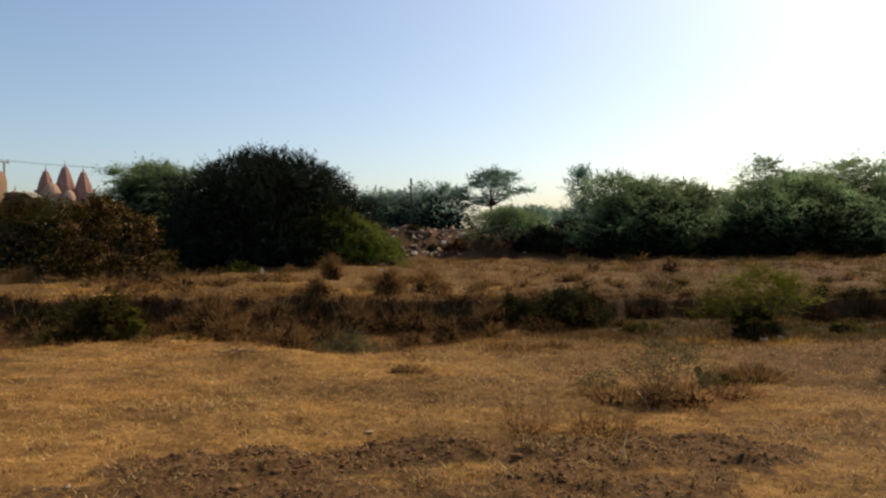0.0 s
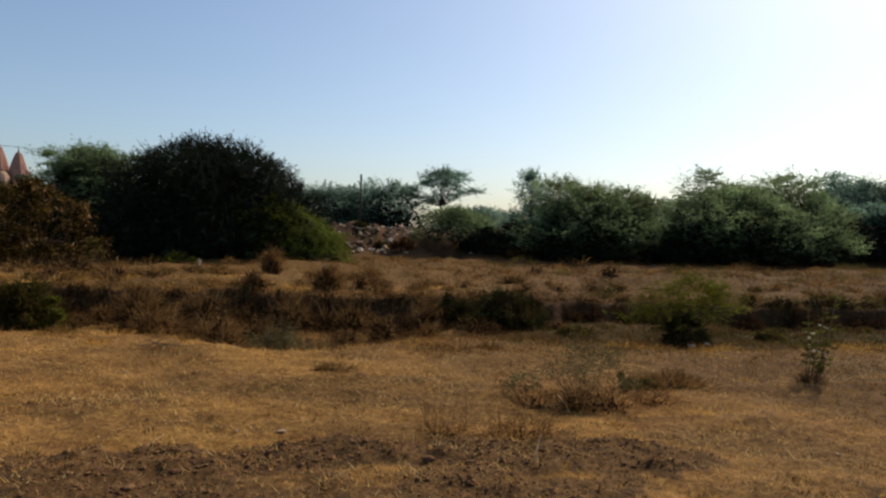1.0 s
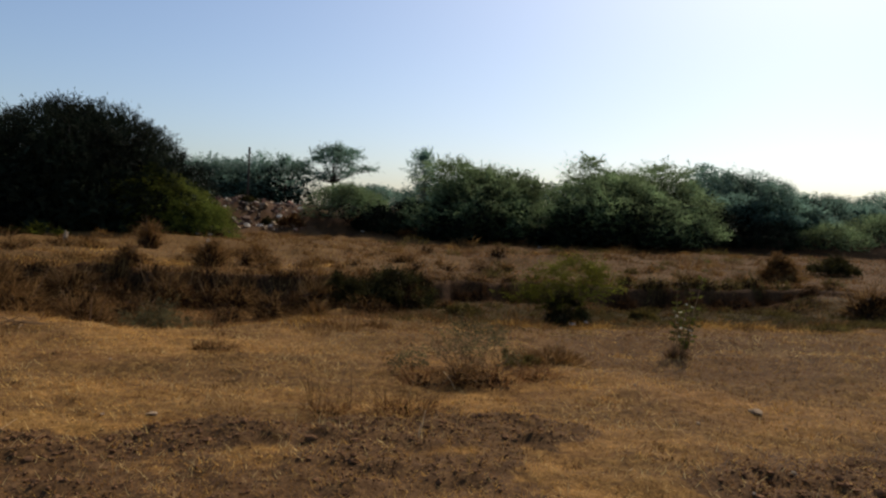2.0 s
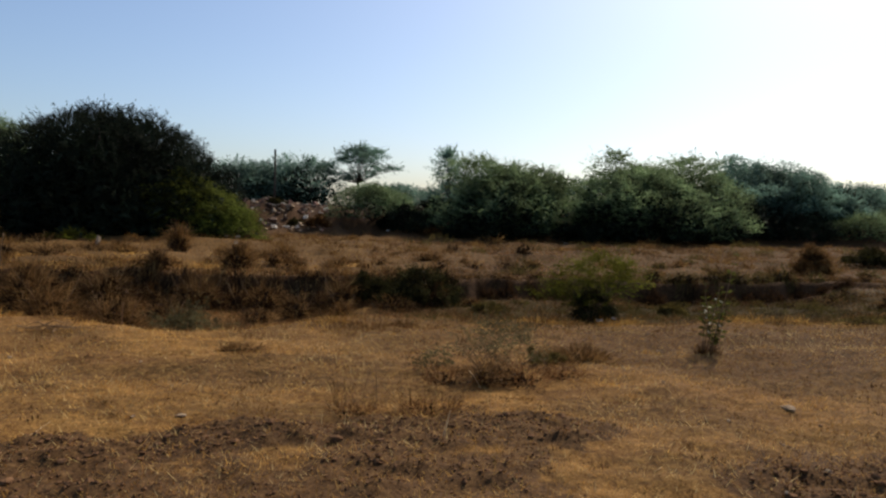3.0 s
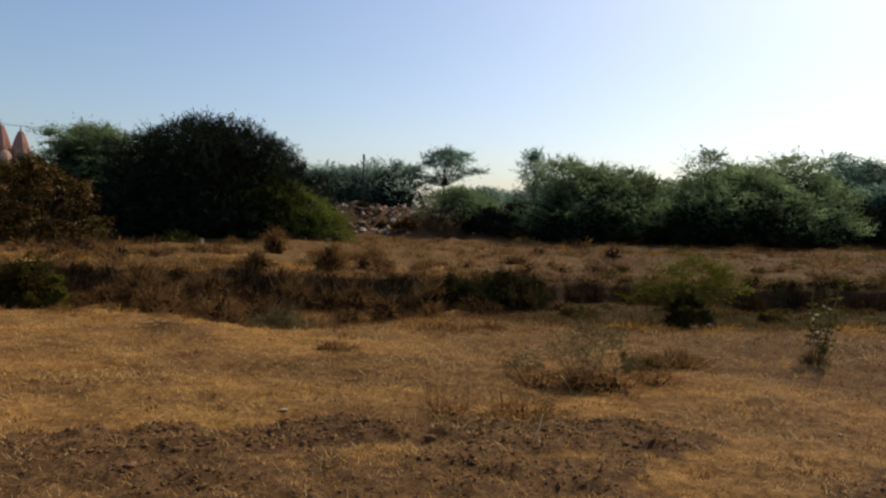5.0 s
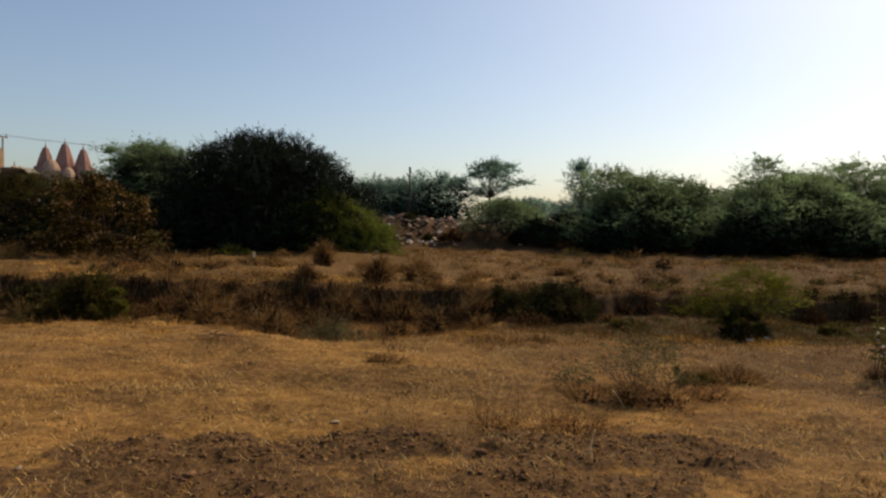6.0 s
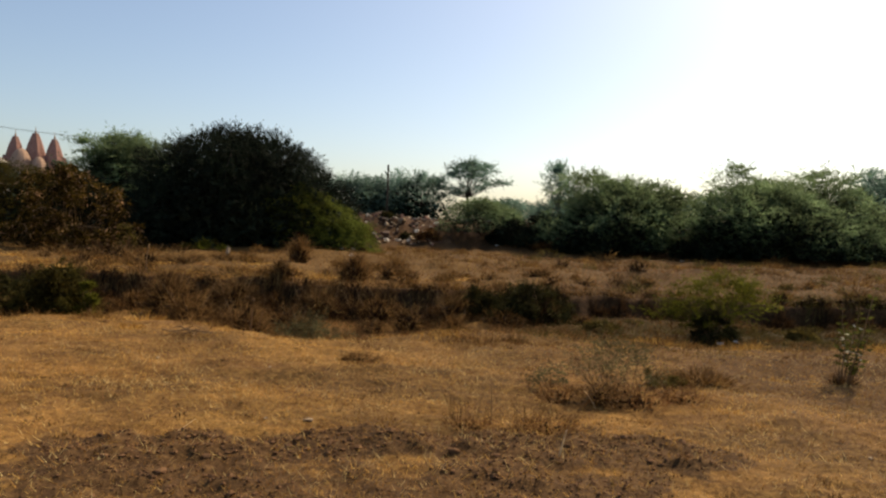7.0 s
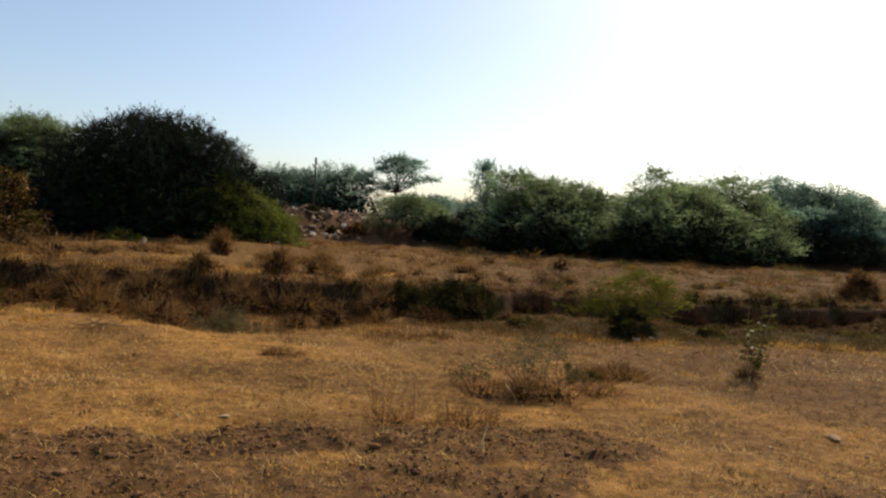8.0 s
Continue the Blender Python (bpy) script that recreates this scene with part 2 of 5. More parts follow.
def tubes(lines, sides=5):
    """Corners and faces of tapered tubes along polylines: a list of (points, radii)."""
    verts, faces = [], []
    for pts, radii in lines:
        pts = np.asarray(pts, float)
        way = np.gradient(pts, axis=0)
        way /= np.linalg.norm(way, axis=1)[:, None] + 1e-9
        side = np.cross(way, [0.31, 0.17, 0.93])
        side /= np.linalg.norm(side, axis=1)[:, None] + 1e-9
        other = np.cross(way, side)
        first = len(verts)
        for p, s, o, r in zip(pts, side, other, radii):
            for k in range(sides):
                a = 2 * math.pi * k / sides
                verts.append(p + r * (math.cos(a) * s + math.sin(a) * o))
        for i in range(len(pts) - 1):
            for k in range(sides):
                a, b = first + i * sides + k, first + i * sides + (k + 1) % sides
                faces.append((a, b, b + sides, a + sides))
        faces.append(tuple(first + (len(pts) - 1) * sides + k for k in range(sides)))
        faces.append(tuple(first + k for k in reversed(range(sides))))
    return verts, faces


def unit(v):
    return v / (np.linalg.norm(v, axis=-1, keepdims=True) + 1e-9)


def leaf_quads(r, at, along, length, width, single=False):
    """A pointed, slightly folded leaf at each place: corners (n*4, 3) and faces (n, 4)."""
    n = len(at)
    along = unit(along)
    flat = unit(np.cross(along, r.normal(size=(n, 3))))
    lift = np.cross(along, flat) * (width * 0.35)[:, None]
    if single:
        v = np.stack([at + flat * (width * 0.6)[:, None], at + along * length[:, None], at - flat * (width * 0.6)[:, None]], 1)
        return v.reshape(-1, 3), np.arange(n * 3).reshape(-1, 3)
    mid = at + along * (length * 0.5)[:, None]
    v = np.stack([at, mid + flat * (width * 0.5)[:, None] + lift, at + along * length[:, None], mid - flat * (width * 0.5)[:, None] + lift], 1)
    return v.reshape(-1, 3), np.arange(n * 4).reshape(-1, 4)


def value_noise(x, y, cell, seed=0):
    x, y = np.asarray(x, float) / cell, np.asarray(y, float) / cell
    i, j = np.floor(x), np.floor(y)
    u, v = x - i, y - j
    u, v = u * u * (3 - 2 * u), v * v * (3 - 2 * v)

    def h(a, b):
        s = np.sin(a * 127.1 + b * 311.7 + seed * 74.7) * 43758.5453
        return s - np.floor(s)
    return (h(i, j) * (1 - u) + h(i + 1, j) * u) * (1 - v) + (h(i, j + 1) * (1 - u) + h(i + 1, j + 1) * u) * v - 0.5


def step(a, b, v):
    s = np.clip((v - a) / (b - a), 0, 1)
    return s * s * (3 - 2 * s)


# ---- ground ----
def bank_line(x):
    return 15.9 + 0.9 * value_noise(x, 0 * x, 2.6, 3) + 0.5 * value_noise(x, 0 * x, 0.9, 5) + 0.32 * value_noise(x, 0 * x, 0.37, 15)


def soil_mask(x, y):
    rag = 0.75 * value_noise(x, y, 0.55, 21) + 0.6 * value_noise(x, y, 0.19, 22)
    centre = 5.62 + 0.14 * (x + 0.7) - 0.02 * (x + 0.7) ** 2
    one = 1.7 * np.exp(-(((y - centre) / 0.28) ** 2)) * step(-3.2, -1.6, x) * (1 - step(1.6, 2.6, x))
    two = 1.5 * np.exp(-(((y - 4.6) / 0.5) ** 2)) * step(2.2, 3.0, x) * (1 - step(4.6, 5.4, x))
    low = 0.65 * (1 - step(5.1, 5.7, y)) * step(2.2, 3.2, y) * (1 - step(1.2, 2.6, x)) * step(-3.6, -1.4, x)
    return np.clip(np.maximum(np.maximum(one, two), low) * 1.35 + rag * 1.3 - 0.28, 0, 1) * (np.maximum(np.maximum(one, two), low) > 0.12)


def height(x, y):
    """The ground's height: a trodden field, a dry channel with a steep far bank, a rough field, and a road embankment."""
    x, y = np.asarray(x, float), np.asarray(y, float)
    near = 10.3 + 1.3 * value_noise(x, 0 * x, 3.1, 8) + 0.9 * value_noise(x, 0 * x, 0.9, 18) - 0.7 * np.exp(-((x + 2.3) / 1.6) ** 2)
    deep = 0.54 + 0.14 * value_noise(x, y, 2.4, 4) + 0.16 * value_noise(x, y, 0.8, 14)
    line = bank_line(x)
    east = step(-1.2, 2.2, x)
    deep = deep * (1 - 0.27 * east) * (1 - 0.85 * step(11.2, 13.0, x))
    z = -deep * step(near - 1.0 * east, near + 1.6 + 2.6 * east, y)
    z = z + (deep + 0.06) * step(line - 0.10, line + 0.10, y)
    z = z + 0.18 * step(17, 30, y)
    z = z + (0.22 * value_noise(x, y, 1.7, 1) + 0.20 * value_noise(x, y, 0.75, 71)) * step(15, 18, y) * (1 - step(30, 36, y)) + 0.30 * value_noise(x, y, 4.5, 13) * step(18, 22, y) * (1 - step(30, 36, y))
    z = z + (0.07 * value_noise(x, y, 1.3, 2) + 0.09 * value_noise(x * 0.45, y, 0.62, 72) * step(5.5, 7.5, y)) * (1 - step(14, 20, y)) + (0.030 * value_noise(x, y, 0.33, 6) + 0.042 * value_noise(x * 0.7, y, 0.17, 66)) * (1 - step(14, 20, y))
    z = z + soil_mask(x, y) * (0.030 + 0.075 * value_noise(x, y, 0.19, 67) + 0.065 * value_noise(x, y, 0.10, 68)) + 0.02 * value_noise(x * 0.6, y, 0.11, 69) * (1 - step(7, 9, y))
    tip = step(-7, -5, x) * (1 - step(6.5, 8, x)) * step(33.6, 35, y) * (1 - step(39.5, 41, y))
    z = z + tip * (0.55 * value_noise(x, y, 1.3, 61) + 0.35 * value_noise(x, y, 0.5, 62))
    top = 1.50
    z = z + top * step(34.6, 40.0, y + 1.2 * value_noise(x, 0 * x, 5, 9)) * (1 - step(60, 140, x))
    return z


def gz(x, y):
    return float(height(x, y))


def ruddy(x, y):
    return np.clip(0.06 + 0.44 * step(-2.2, 2.5, x) + 0.4 * step(3, 6.5, x) * step(5.5, 9, y) + 0.55 * step(7.8, 10.2, y) * step(-4, 0, x) + 1.7 * value_noise(x, y, 1.5, 51) + 1.5 * value_noise(x * 0.6, y, 0.45, 52), 0, 1)


def spread(lo, hi, fine, out, grow=1.16, behind=1.16):
    """Grid lines: even and fine from lo to hi, then ever wider out to the horizon."""
    mid = list(np.arange(lo, hi, fine))
    a, s, v = [], fine, hi
    while v < out:
        a.append(v)
        s *= grow
        v += s
    b, s, v = [], fine * behind, lo - fine * behind
    while v > -out:
        b.append(v)
        s *= behind
        v -= s
    return np.array(b[::-1] + mid + a)


def build_ground():
    xs, ys = spread(-5.5, 6.5, 0.06, 2600, 1.06, 1.06), spread(3.5, 7.2, 0.045, 2600, 1.035, 1.4)
    # fine rows along the scarp, bent to follow it
    ys = np.sort(np.concatenate([ys[np.abs(ys - 15.9) > 0.34], 15.9 + np.linspace(-0.3, 0.3, 15)]))
    X, Y = np.meshgrid(xs, ys)
    Y = Y + (bank_line(X) - 15.9) * step(13.4, 15.4, Y) * (1 - step(16.4, 18.4, Y))
    Z = height(X, Y)
    n, m = X.shape
    idx = np.arange(n * m).reshape(n, m)
    faces = np.stack([idx[:-1, :-1], idx[:-1, 1:], idx[1:, 1:], idx[1:, :-1]], -1).reshape(-1, 4)
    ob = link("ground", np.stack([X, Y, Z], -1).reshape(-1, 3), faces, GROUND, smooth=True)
    line = bank_line(X)
    masks = {
        "soil": soil_mask(X, Y),
        "green": np.clip(0.95 * step(10.0, 12.6, Y + 2.2 * value_noise(X, Y, 1.3, 33)) * (1 - step(15, 17, Y)) * step(0.5, 3, X) + 0.6 * value_noise(X, Y, 1.1, 31) - 0.1, 0, 0.9) * step(9.6, 11.5, Y + 1.5 * value_noise(X, Y, 0.8, 34)) * (1 - step(16, 19, Y)),
        "dull": np.clip(0.95 * step(1, 8, X) * step(15.5, 17, Y) * (1 - step(32, 35, Y)) + 0.8 * step(1.8, 5.5, X) * step(5.0, 8.5, Y) * (1 - step(16, 18, Y)) + 1.2 * value_noise(X, Y, 2.1, 36) * step(0, 5, X) * step(4.5, 8, Y) * (1 - step(32, 35, Y)), 0, 0.62),
        "wild": np.clip(0.75 * step(15.5, 17.5, Y) + ruddy(X, Y) * 0.7 * (1 - step(15.5, 17.5, Y)), 0, 0.85),
        # bare soil of scarp and embankment; on the scarp its darkness paints shade
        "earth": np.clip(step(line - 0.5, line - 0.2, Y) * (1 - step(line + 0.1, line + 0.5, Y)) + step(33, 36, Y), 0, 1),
    }
    for key, values in masks.items():
        a = ob.data.attributes.new(key, "FLOAT", "POINT")
        a.data.foreach_set("value", values.reshape(-1).astype(np.float32))
    return tagged(ob, "trodden dry grassland with bare soil and a shallow channel", "ground", kind="structure")


build_ground()


def strip(name, x0, x1, y0, y1, lift, mat, label):
    """A paved strip that follows the ground, with a lip."""
    xs = np.arange(x0, x1 + 0.1, 1.5)
    v, f = [], []
    for x in xs:
        for y, d in ((y0, -0.15), (y0, lift), ((y0 + y1) / 2, lift + 0.04), (y1, lift), (y1, -0.15)):
            v.append((x, y, gz(x, (y0 + y1) / 2) + d))
    for i in range(len(xs) - 1):
        for k in range(4):
            a = i * 5 + k
            f.append((a, a + 5, a + 6, a + 1))
    return tagged(link(name, v, f, mat), label, "road", kind="structure")


strip("road", -150, 150, 42.0, 47.5, 0.06, ASPHALT, "dusty asphalt road along the top of the embankment")


# ---- grass ----
def grass(name, label, count, xr, yr, tall, wide, mat, seed, keep=None, lean=0.8, clump=1, gather=0.08, wedge=True, lying=False):
    """Many bent blades, each of two faces, as one mesh."""
    r = rng(seed)
    roots = max(count // clump, 1)
    x, y = r.uniform(*xr, roots), yr[0] + (yr[1] - yr[0]) * r.random(roots) ** 0.9
    if wedge:
        ok = (x > -0.80 * y - 0.5) & (x < 1.02 * y + 0.8)
        x, y = x[ok], y[ok]
    if keep is not None:
        ok = r.random(len(x)) < keep(x, y)
        x, y = x[ok], y[ok]
    size = np.repeat(r.uniform(0.55, 1.25, len(x)), clump)
    x, y = np.repeat(x, clump), np.repeat(y, clump)
    n = len(x)
    x, y = x + r.normal(0, gather, n), y + r.normal(0, gather, n)
    z = height(x, y) - 0.01
    h = r.uniform(*tall, n) * size
    a = r.uniform(0, 2 * math.pi, n)
    tilt = r.uniform(0.95, 1.42, n) if lying else (np.abs(r.normal(0, lean, n)).clip(0, 1.45) if lean < 1.6 else r.normal(1.15, 0.28, n).clip(0.35, 1.45))
    w = r.uniform(0.6, 1.2, n) * wide
    out = np.stack([np.cos(a), np.sin(a), 0 * a], -1)
    b = a + math.pi / 2 + r.normal(0, 0.35, n)
    side = np.stack([np.cos(b), np.sin(b), 0 * b], -1) * (w / 2)[:, None]
    root = np.stack([x, y, z], -1)
    mid = root + out * (h * 0.5 * np.sin(tilt * 0.6))[:, None]
    mid[:, 2] += h * 0.5 * np.cos(tilt * 0.6)
    tip = mid + out * (h * 0.5 * np.sin(tilt * 1.1))[:, None]
    tip[:, 2] += h * 0.5 * np.cos(tilt * 1.1)
    if lying:
        v = np.stack([root - side, root + side, tip], 1).reshape(-1, 3)
        faces = np.arange(n * 3).reshape(-1, 3)
    else:
        v = np.stack([root - side, root + side, mid + side * 0.7, mid - side * 0.7, tip], 1).reshape(-1, 3)
        k = np.arange(n)[:, None] * 5
        faces = (k + [[0, 1, 2, 3]]).tolist() + (k + [[3, 2, 4]]).tolist()
    return tagged(link(name, v, faces, mat), label, "grass", kind="stuff")


def not_soil(x, y):
    return 1 - 0.8 * soil_mask(x, y)


def tufty(x, y):
    return np.clip(0.5 + 1.6 * value_noise(x, y, 1.2, 41) + 0.7 * value_noise(x, y, 0.4, 42), 0.02, 1)


grass("cut_straw", "short trampled straw lying on the dry field", 400000, (-8, 11), (3.6, 12.0), (0.03, 0.085), 0.008, STRAW, 11, lambda x, y: not_soil(x, y) * np.clip(0.5 + 1.0 * value_noise(x * 0.5, y, 0.34, 43) + 0.6 * value_noise(x * 0.7, y, 0.9, 44), 0.1, 1) * (1 - 0.6 * ruddy(x, y)), lying=True)
grass("matted_grass", "matted reddish-brown dry grass on the field", 150000, (-9, 12), (4.0, 13.5), (0.03, 0.10), 0.009, DRY_RED, 12, lambda x, y: not_soil(x, y) * ruddy(x, y), clump=5, gather=0.12, lying=True)
grass("channel_grass", "dull green and brown weeds in the dry channel", 50000, (-14, 18), (10.6, 17.5), (0.05, 0.17), 0.011, DULL_WEED, 13, lambda x, y: tufty(x, y) * step(10.2, 13.2, y + 2.0 * value_noise(x, y, 0.9, 46)), lean=2.2, clump=8, gather=0.16)
grass("channel_brush", "tangled brown dead growth filling the channel", 30000, (-14, 6), (11.6, 16.2), (0.12, 0.36), 0.013, DRY_BROWN, 17, lambda x, y: tufty(x + 7, y) * (1 - step(1.5, 6, x)), lean=1.7, clump=20, gather=0.22)
grass("brown_grass", "knee-high brown dry grass beyond the channel", 96000, (-28, 40), (15.5, 37), (0.08, 0.28), 0.016, WILD_STRAW, 14, lambda x, y: tufty(x, y) * (1 - 0.65 * step(0, 5, x)), lean=2.4, clump=9, gather=0.25)
grass("dark_grass", "dark matted dry growth beyond the channel", 50000, (-28, 40), (15.5, 35), (0.08, 0.22), 0.018, DRY_RED, 16, lambda x, y: np.clip(ruddy(x, y) + 0.3 * step(0, 5, x), 0, 1), lean=2.2, clump=8, gather=0.28)
grass("bank_grass", "brown dry grass hanging over the channel bank", 16000, (-14, 18), (14.6, 17.2), (0.10, 0.30), 0.012, DRY_BROWN, 15, tufty, lean=1.7, clump=7, gather=0.16)
grass("edge_grass", "straw standing along the channel edge", 13000, (-10, 14), (9.2, 12.6), (0.06, 0.17), 0.009, WILD_STRAW, 18, tufty, lean=2.0, clump=10, gather=0.12)


grass("channel_weeds", "low dull green weeds on the channel floor", 100000, (1.5, 18), (9.0, 15.2), (0.05, 0.17), 0.012, DULL_WEED, 23, lambda x, y: (0.3 + 0.7 * tufty(x, y + 5)) * step(9.2, 13.2, y + 2.0 * value_noise(x, y, 0.9, 45)), lying=True, clump=10, gather=0.15)
grass("dark_stubble", "small dark clumps of dead stubble on the field", 16000, (-7, 10), (3.8, 10.5), (0.02, 0.055), 0.008, DARK_BROWN, 24, lambda x, y: 0.25 + 0.75 * tufty(x + 3, y), lean=1.3, clump=22, gather=0.035)
grass("field_weeds", "low dull weeds in the rough field", 46000, (0, 34), (15.6, 33), (0.07, 0.22), 0.02, DULL_WEED, 26, lambda x, y: np.clip(tufty(x, y + 9) * (0.3 + 0.7 * step(1, 7, x)), 0, 1), lying=True, clump=12, gather=0.3)
grass("bank_straw", "pale straw lying along the top of the channel bank", 34000, (-13, 1), (15.9, 20.5), (0.08, 0.24), 0.014, STRAW, 27, lambda x, y: np.clip(0.2 + 2.2 * value_noise(x, y * 2, 1.3, 47), 0, 1), lying=True, clump=10, gather=0.12)
grass("pale_straw", "scattered bleached bits of straw", 42000, (-7, 9), (3.6, 10.0), (0.04, 0.12), 0.0065, BLEACHED, 19, lambda x, y: np.clip(0.5 + 1.6 * value_noise(x, y, 0.5, 48), 0.08, 1), lying=True)
grass("soil_grass", "reddish bits of dead grass on the turned soil", 22000, (-5, 6), (3.4, 6.6), (0.03, 0.08), 0.008, DRY_RED, 25, soil_mask, lying=True)
grass("soil_straw", "bits of straw lying on the turned soil", 38000, (-5, 6), (3.4, 6.6), (0.03, 0.08), 0.006, STRAW, 20, soil_mask, lying=True)


def build_clods():
    r = rng(5)
    v, f = [], []
    bm = bmesh.new()
    bmesh.ops.create_icosphere(bm, subdivisions=1, radius=1)
    ball = np.array([p.co[:] for p in bm.verts])
    tri = np.array([[p.index for p in q.verts] for q in bm.faces])
    bm.free()
    x, y = r.uniform(-4, 5.5, 28000), r.uniform(3.6, 6.6, 28000)
    p = soil_mask(x, y)
    ok = r.random(28000) < 0.45 * p ** 1.5 + 0.008
    for cx, cy, q in zip(x[ok], y[ok], p[ok]):
        s = r.uniform(0.004, 0.012) * (r.uniform(1.4, 2.5) if r.random() < 0.10 * q else 1) * (0.7 + 0.5 * q)
        b = ball * r.uniform(0.55, 1.3, (len(ball), 1)) * [s * r.uniform(0.8, 1.5), s * r.uniform(0.8, 1.4), s * r.uniform(0.6, 1.0)]
        f.append(tri + len(v) * len(ball))
        v.append(b + [cx, cy, gz(cx, cy) + s * 0.3])
    return tagged(link("soil_clods", np.concatenate(v), np.concatenate(f), CLOD), "dark crumbly clods of turned soil", "soil", kind="stuff")


build_clods()


# ---- plants ----
def curve_to(r, a, b, n=5, sag=0.12):
    """A bent line from a to b."""
    a, b = np.asarray(a, float), np.asarray(b, float)
    t = np.linspace(0, 1, n)[:, None]
    bend = r.normal(0, sag, 3) * np.linalg.norm(b - a)
    return a + (b - a) * t + bend * (t * (1 - t) * 2)


def plant(name, label, category, x, y, tall, wide, deep, low, leaf_mat, seed, lobes=24, twigs=60, leaves=14,
          leaf=(0.12, 0.04), lobe=0.42, inner=0.5, stems=3, thick=0.14, flat=0.8, droop=0.0, rough=0.3,
          bark=None, foliage="crown", stem="trunk", group="", dome=2.4, shoots=0, hollow=0.0, up=0.35, lean=0.0, uneven=0.14, sprays=0, frond=False, spikes=0, core=0):
    """A tree or shrub: trunk or stems that fork into limbs, and a crown of leafy twigs gathered in uneven lobes.
    low: where the crown begins; wide, deep: its size; dome: high for a boxy outline, low for a pointed one;
    shoots: leafy shoots that stand out of it; hollow: how much the lobes keep to the outside and the top;
    frond: flat layered fronds in place of round sprays; spikes: thin leafy shoots that stand up from the top; core: dense inner growth."""
    r = rng(seed)
    bark = bark or BARK
    ob = empty(name, x, y, gz(x, y), label, category, group)
    size = lobe * min(wide, deep, 2.0 * (tall - low)) * 0.5 * r.uniform(0.7, 1.25, lobes)
    h = r.permutation((np.arange(lobes) + r.random(lobes)) / lobes) ** (0.9 - 0.4 * hollow)
    skirt = np.arange(lobes) % 3 == 0
    h = np.where(skirt & (low < 0.12 * tall), h * 0.22, h)
    edge = (1 - h ** dome) ** 0.55 * r.uniform(0.86, 1.1, lobes)
    a = np.arange(lobes) * 2.39996 + r.normal(0, 0.35, lobes)
    out = edge * np.where(skirt, r.uniform(0.6, 1.0, lobes), r.random(lobes) ** (0.42 - 0.3 * hollow))
    centre = np.stack([np.cos(a) * out * np.maximum(wide / 2 - size * 0.55, 0.02) + lean * h * wide,
                       np.sin(a) * out * np.maximum(deep / 2 - size * 0.55, 0.02),
                       low + size * flat * 0.5 + h * np.maximum(tall - low - size * flat * 1.45, 0.01)], -1)
    swell = value_noise(centre[:, 0] + seed, centre[:, 1], wide * 0.21, seed % 17) + 0.5
    centre[:, 2] = low + (centre[:, 2] - low) * (1 - uneven * (1 - swell))
    lines, forks = [[] for _ in range(stems)], []
    for k in range(stems):
        b = 2 * math.pi * (k + r.random()) / stems
        many = 1.0 if stems > 1 else 0.0
        foot = np.array([math.cos(b), math.sin(b), 0]) * thick * 1.1 * many
        fork = np.array([math.cos(b) * wide * 0.09 * many + r.normal(0, 0.02) * wide, math.sin(b) * deep * 0.09 * many, max(low * 0.9, tall * 0.2) + r.random() * tall * 0.08])
        lines[k].append((curve_to(r, foot - [0, 0, 0.12], fork, 6, 0.10), np.linspace(thick, thick * 0.62, 6) * r.uniform(0.8, 1.1)))
        forks.append(fork)
    for k, q in enumerate(centre):
        own = int(np.argmin([np.linalg.norm((q - p)[:2]) for p in forks]))
        fork = forks[own]
        s = float(np.clip(size[k] / (0.2 * wide + 1e-6), 0.4, 1.2))
        lines[own].append((curve_to(r, fork, q, 6, 0.10), np.linspace(thick * 0.42 * s, thick * 0.08, 6)))
    # twigs with leaves along them
    n = lobes * twigs
    which = np.repeat(np.arange(lobes), twigs)
    if frond:
        way = unit(r.normal(size=(n, 3)) * [1, 1, 0.4] + [0, 0, up * 0.4])
        reach = size[which] * r.uniform(0.5, 1.12, n)
        start = centre[which] + r.normal(0, 0.4, (n, 3)) * size[which][:, None] * [1, 1, flat]
        end = start + way * reach[:, None]
        t = r.uniform(0.1, 1.05, (n, leaves))
        at = start[:, None] + (end - start)[:, None] * t[..., None]
        at[..., 2] += reach[:, None] * (0.5 * t * (1 - t) - droop * t ** 2)
        across = unit(np.cross(way, [0, 0, 1.0]))
        sway = r.normal(0, 0.13, (n, leaves)) * reach[:, None] * (1.15 - t)
        at += across[:, None] * sway[..., None]
        at = at.reshape(-1, 3) + r.normal(0, 1, (n * leaves, 3)) * leaf[0] * 0.2
        at[:, 2] = np.maximum(at[:, 2], 0.03)
        along = np.repeat(across, leaves, 0) * np.sign(sway).reshape(-1, 1) * 0.9 + np.repeat(way, leaves, 0) * 0.45 + r.normal(0, 0.35, (n * leaves, 3))
    else:
        way = unit(r.normal(size=(n, 3)) + [0, 0, up])
        reach = size[which] * r.uniform(0.5, 1.2, n) * (1 + rough * r.normal(size=n)).clip(0.5, 1.3)
        start = centre[which]
        end = start + way * reach[:, None] * [1, 1, flat]
        end[:, 2] -= droop * reach
        end[:, 2] = np.maximum(end[:, 2], 0.03 * tall + 0.02)
        t = r.uniform(0.3, 1.03, (n, leaves))
        at = start[:, None] + (end - start)[:, None] * t[..., None]
        at[..., 2] -= (droop * 0.6 * reach)[:, None] * (t - 0.3) ** 2
        at = at.reshape(-1, 3) + r.normal(0, 1, (n * leaves, 3)) * leaf[0] * 0.4
        along = np.repeat(way, leaves, 0) * 0.8 + r.normal(size=(n * leaves, 3)) * 0.75 - [0, 0, droop * 0.5]
    total = len(at)
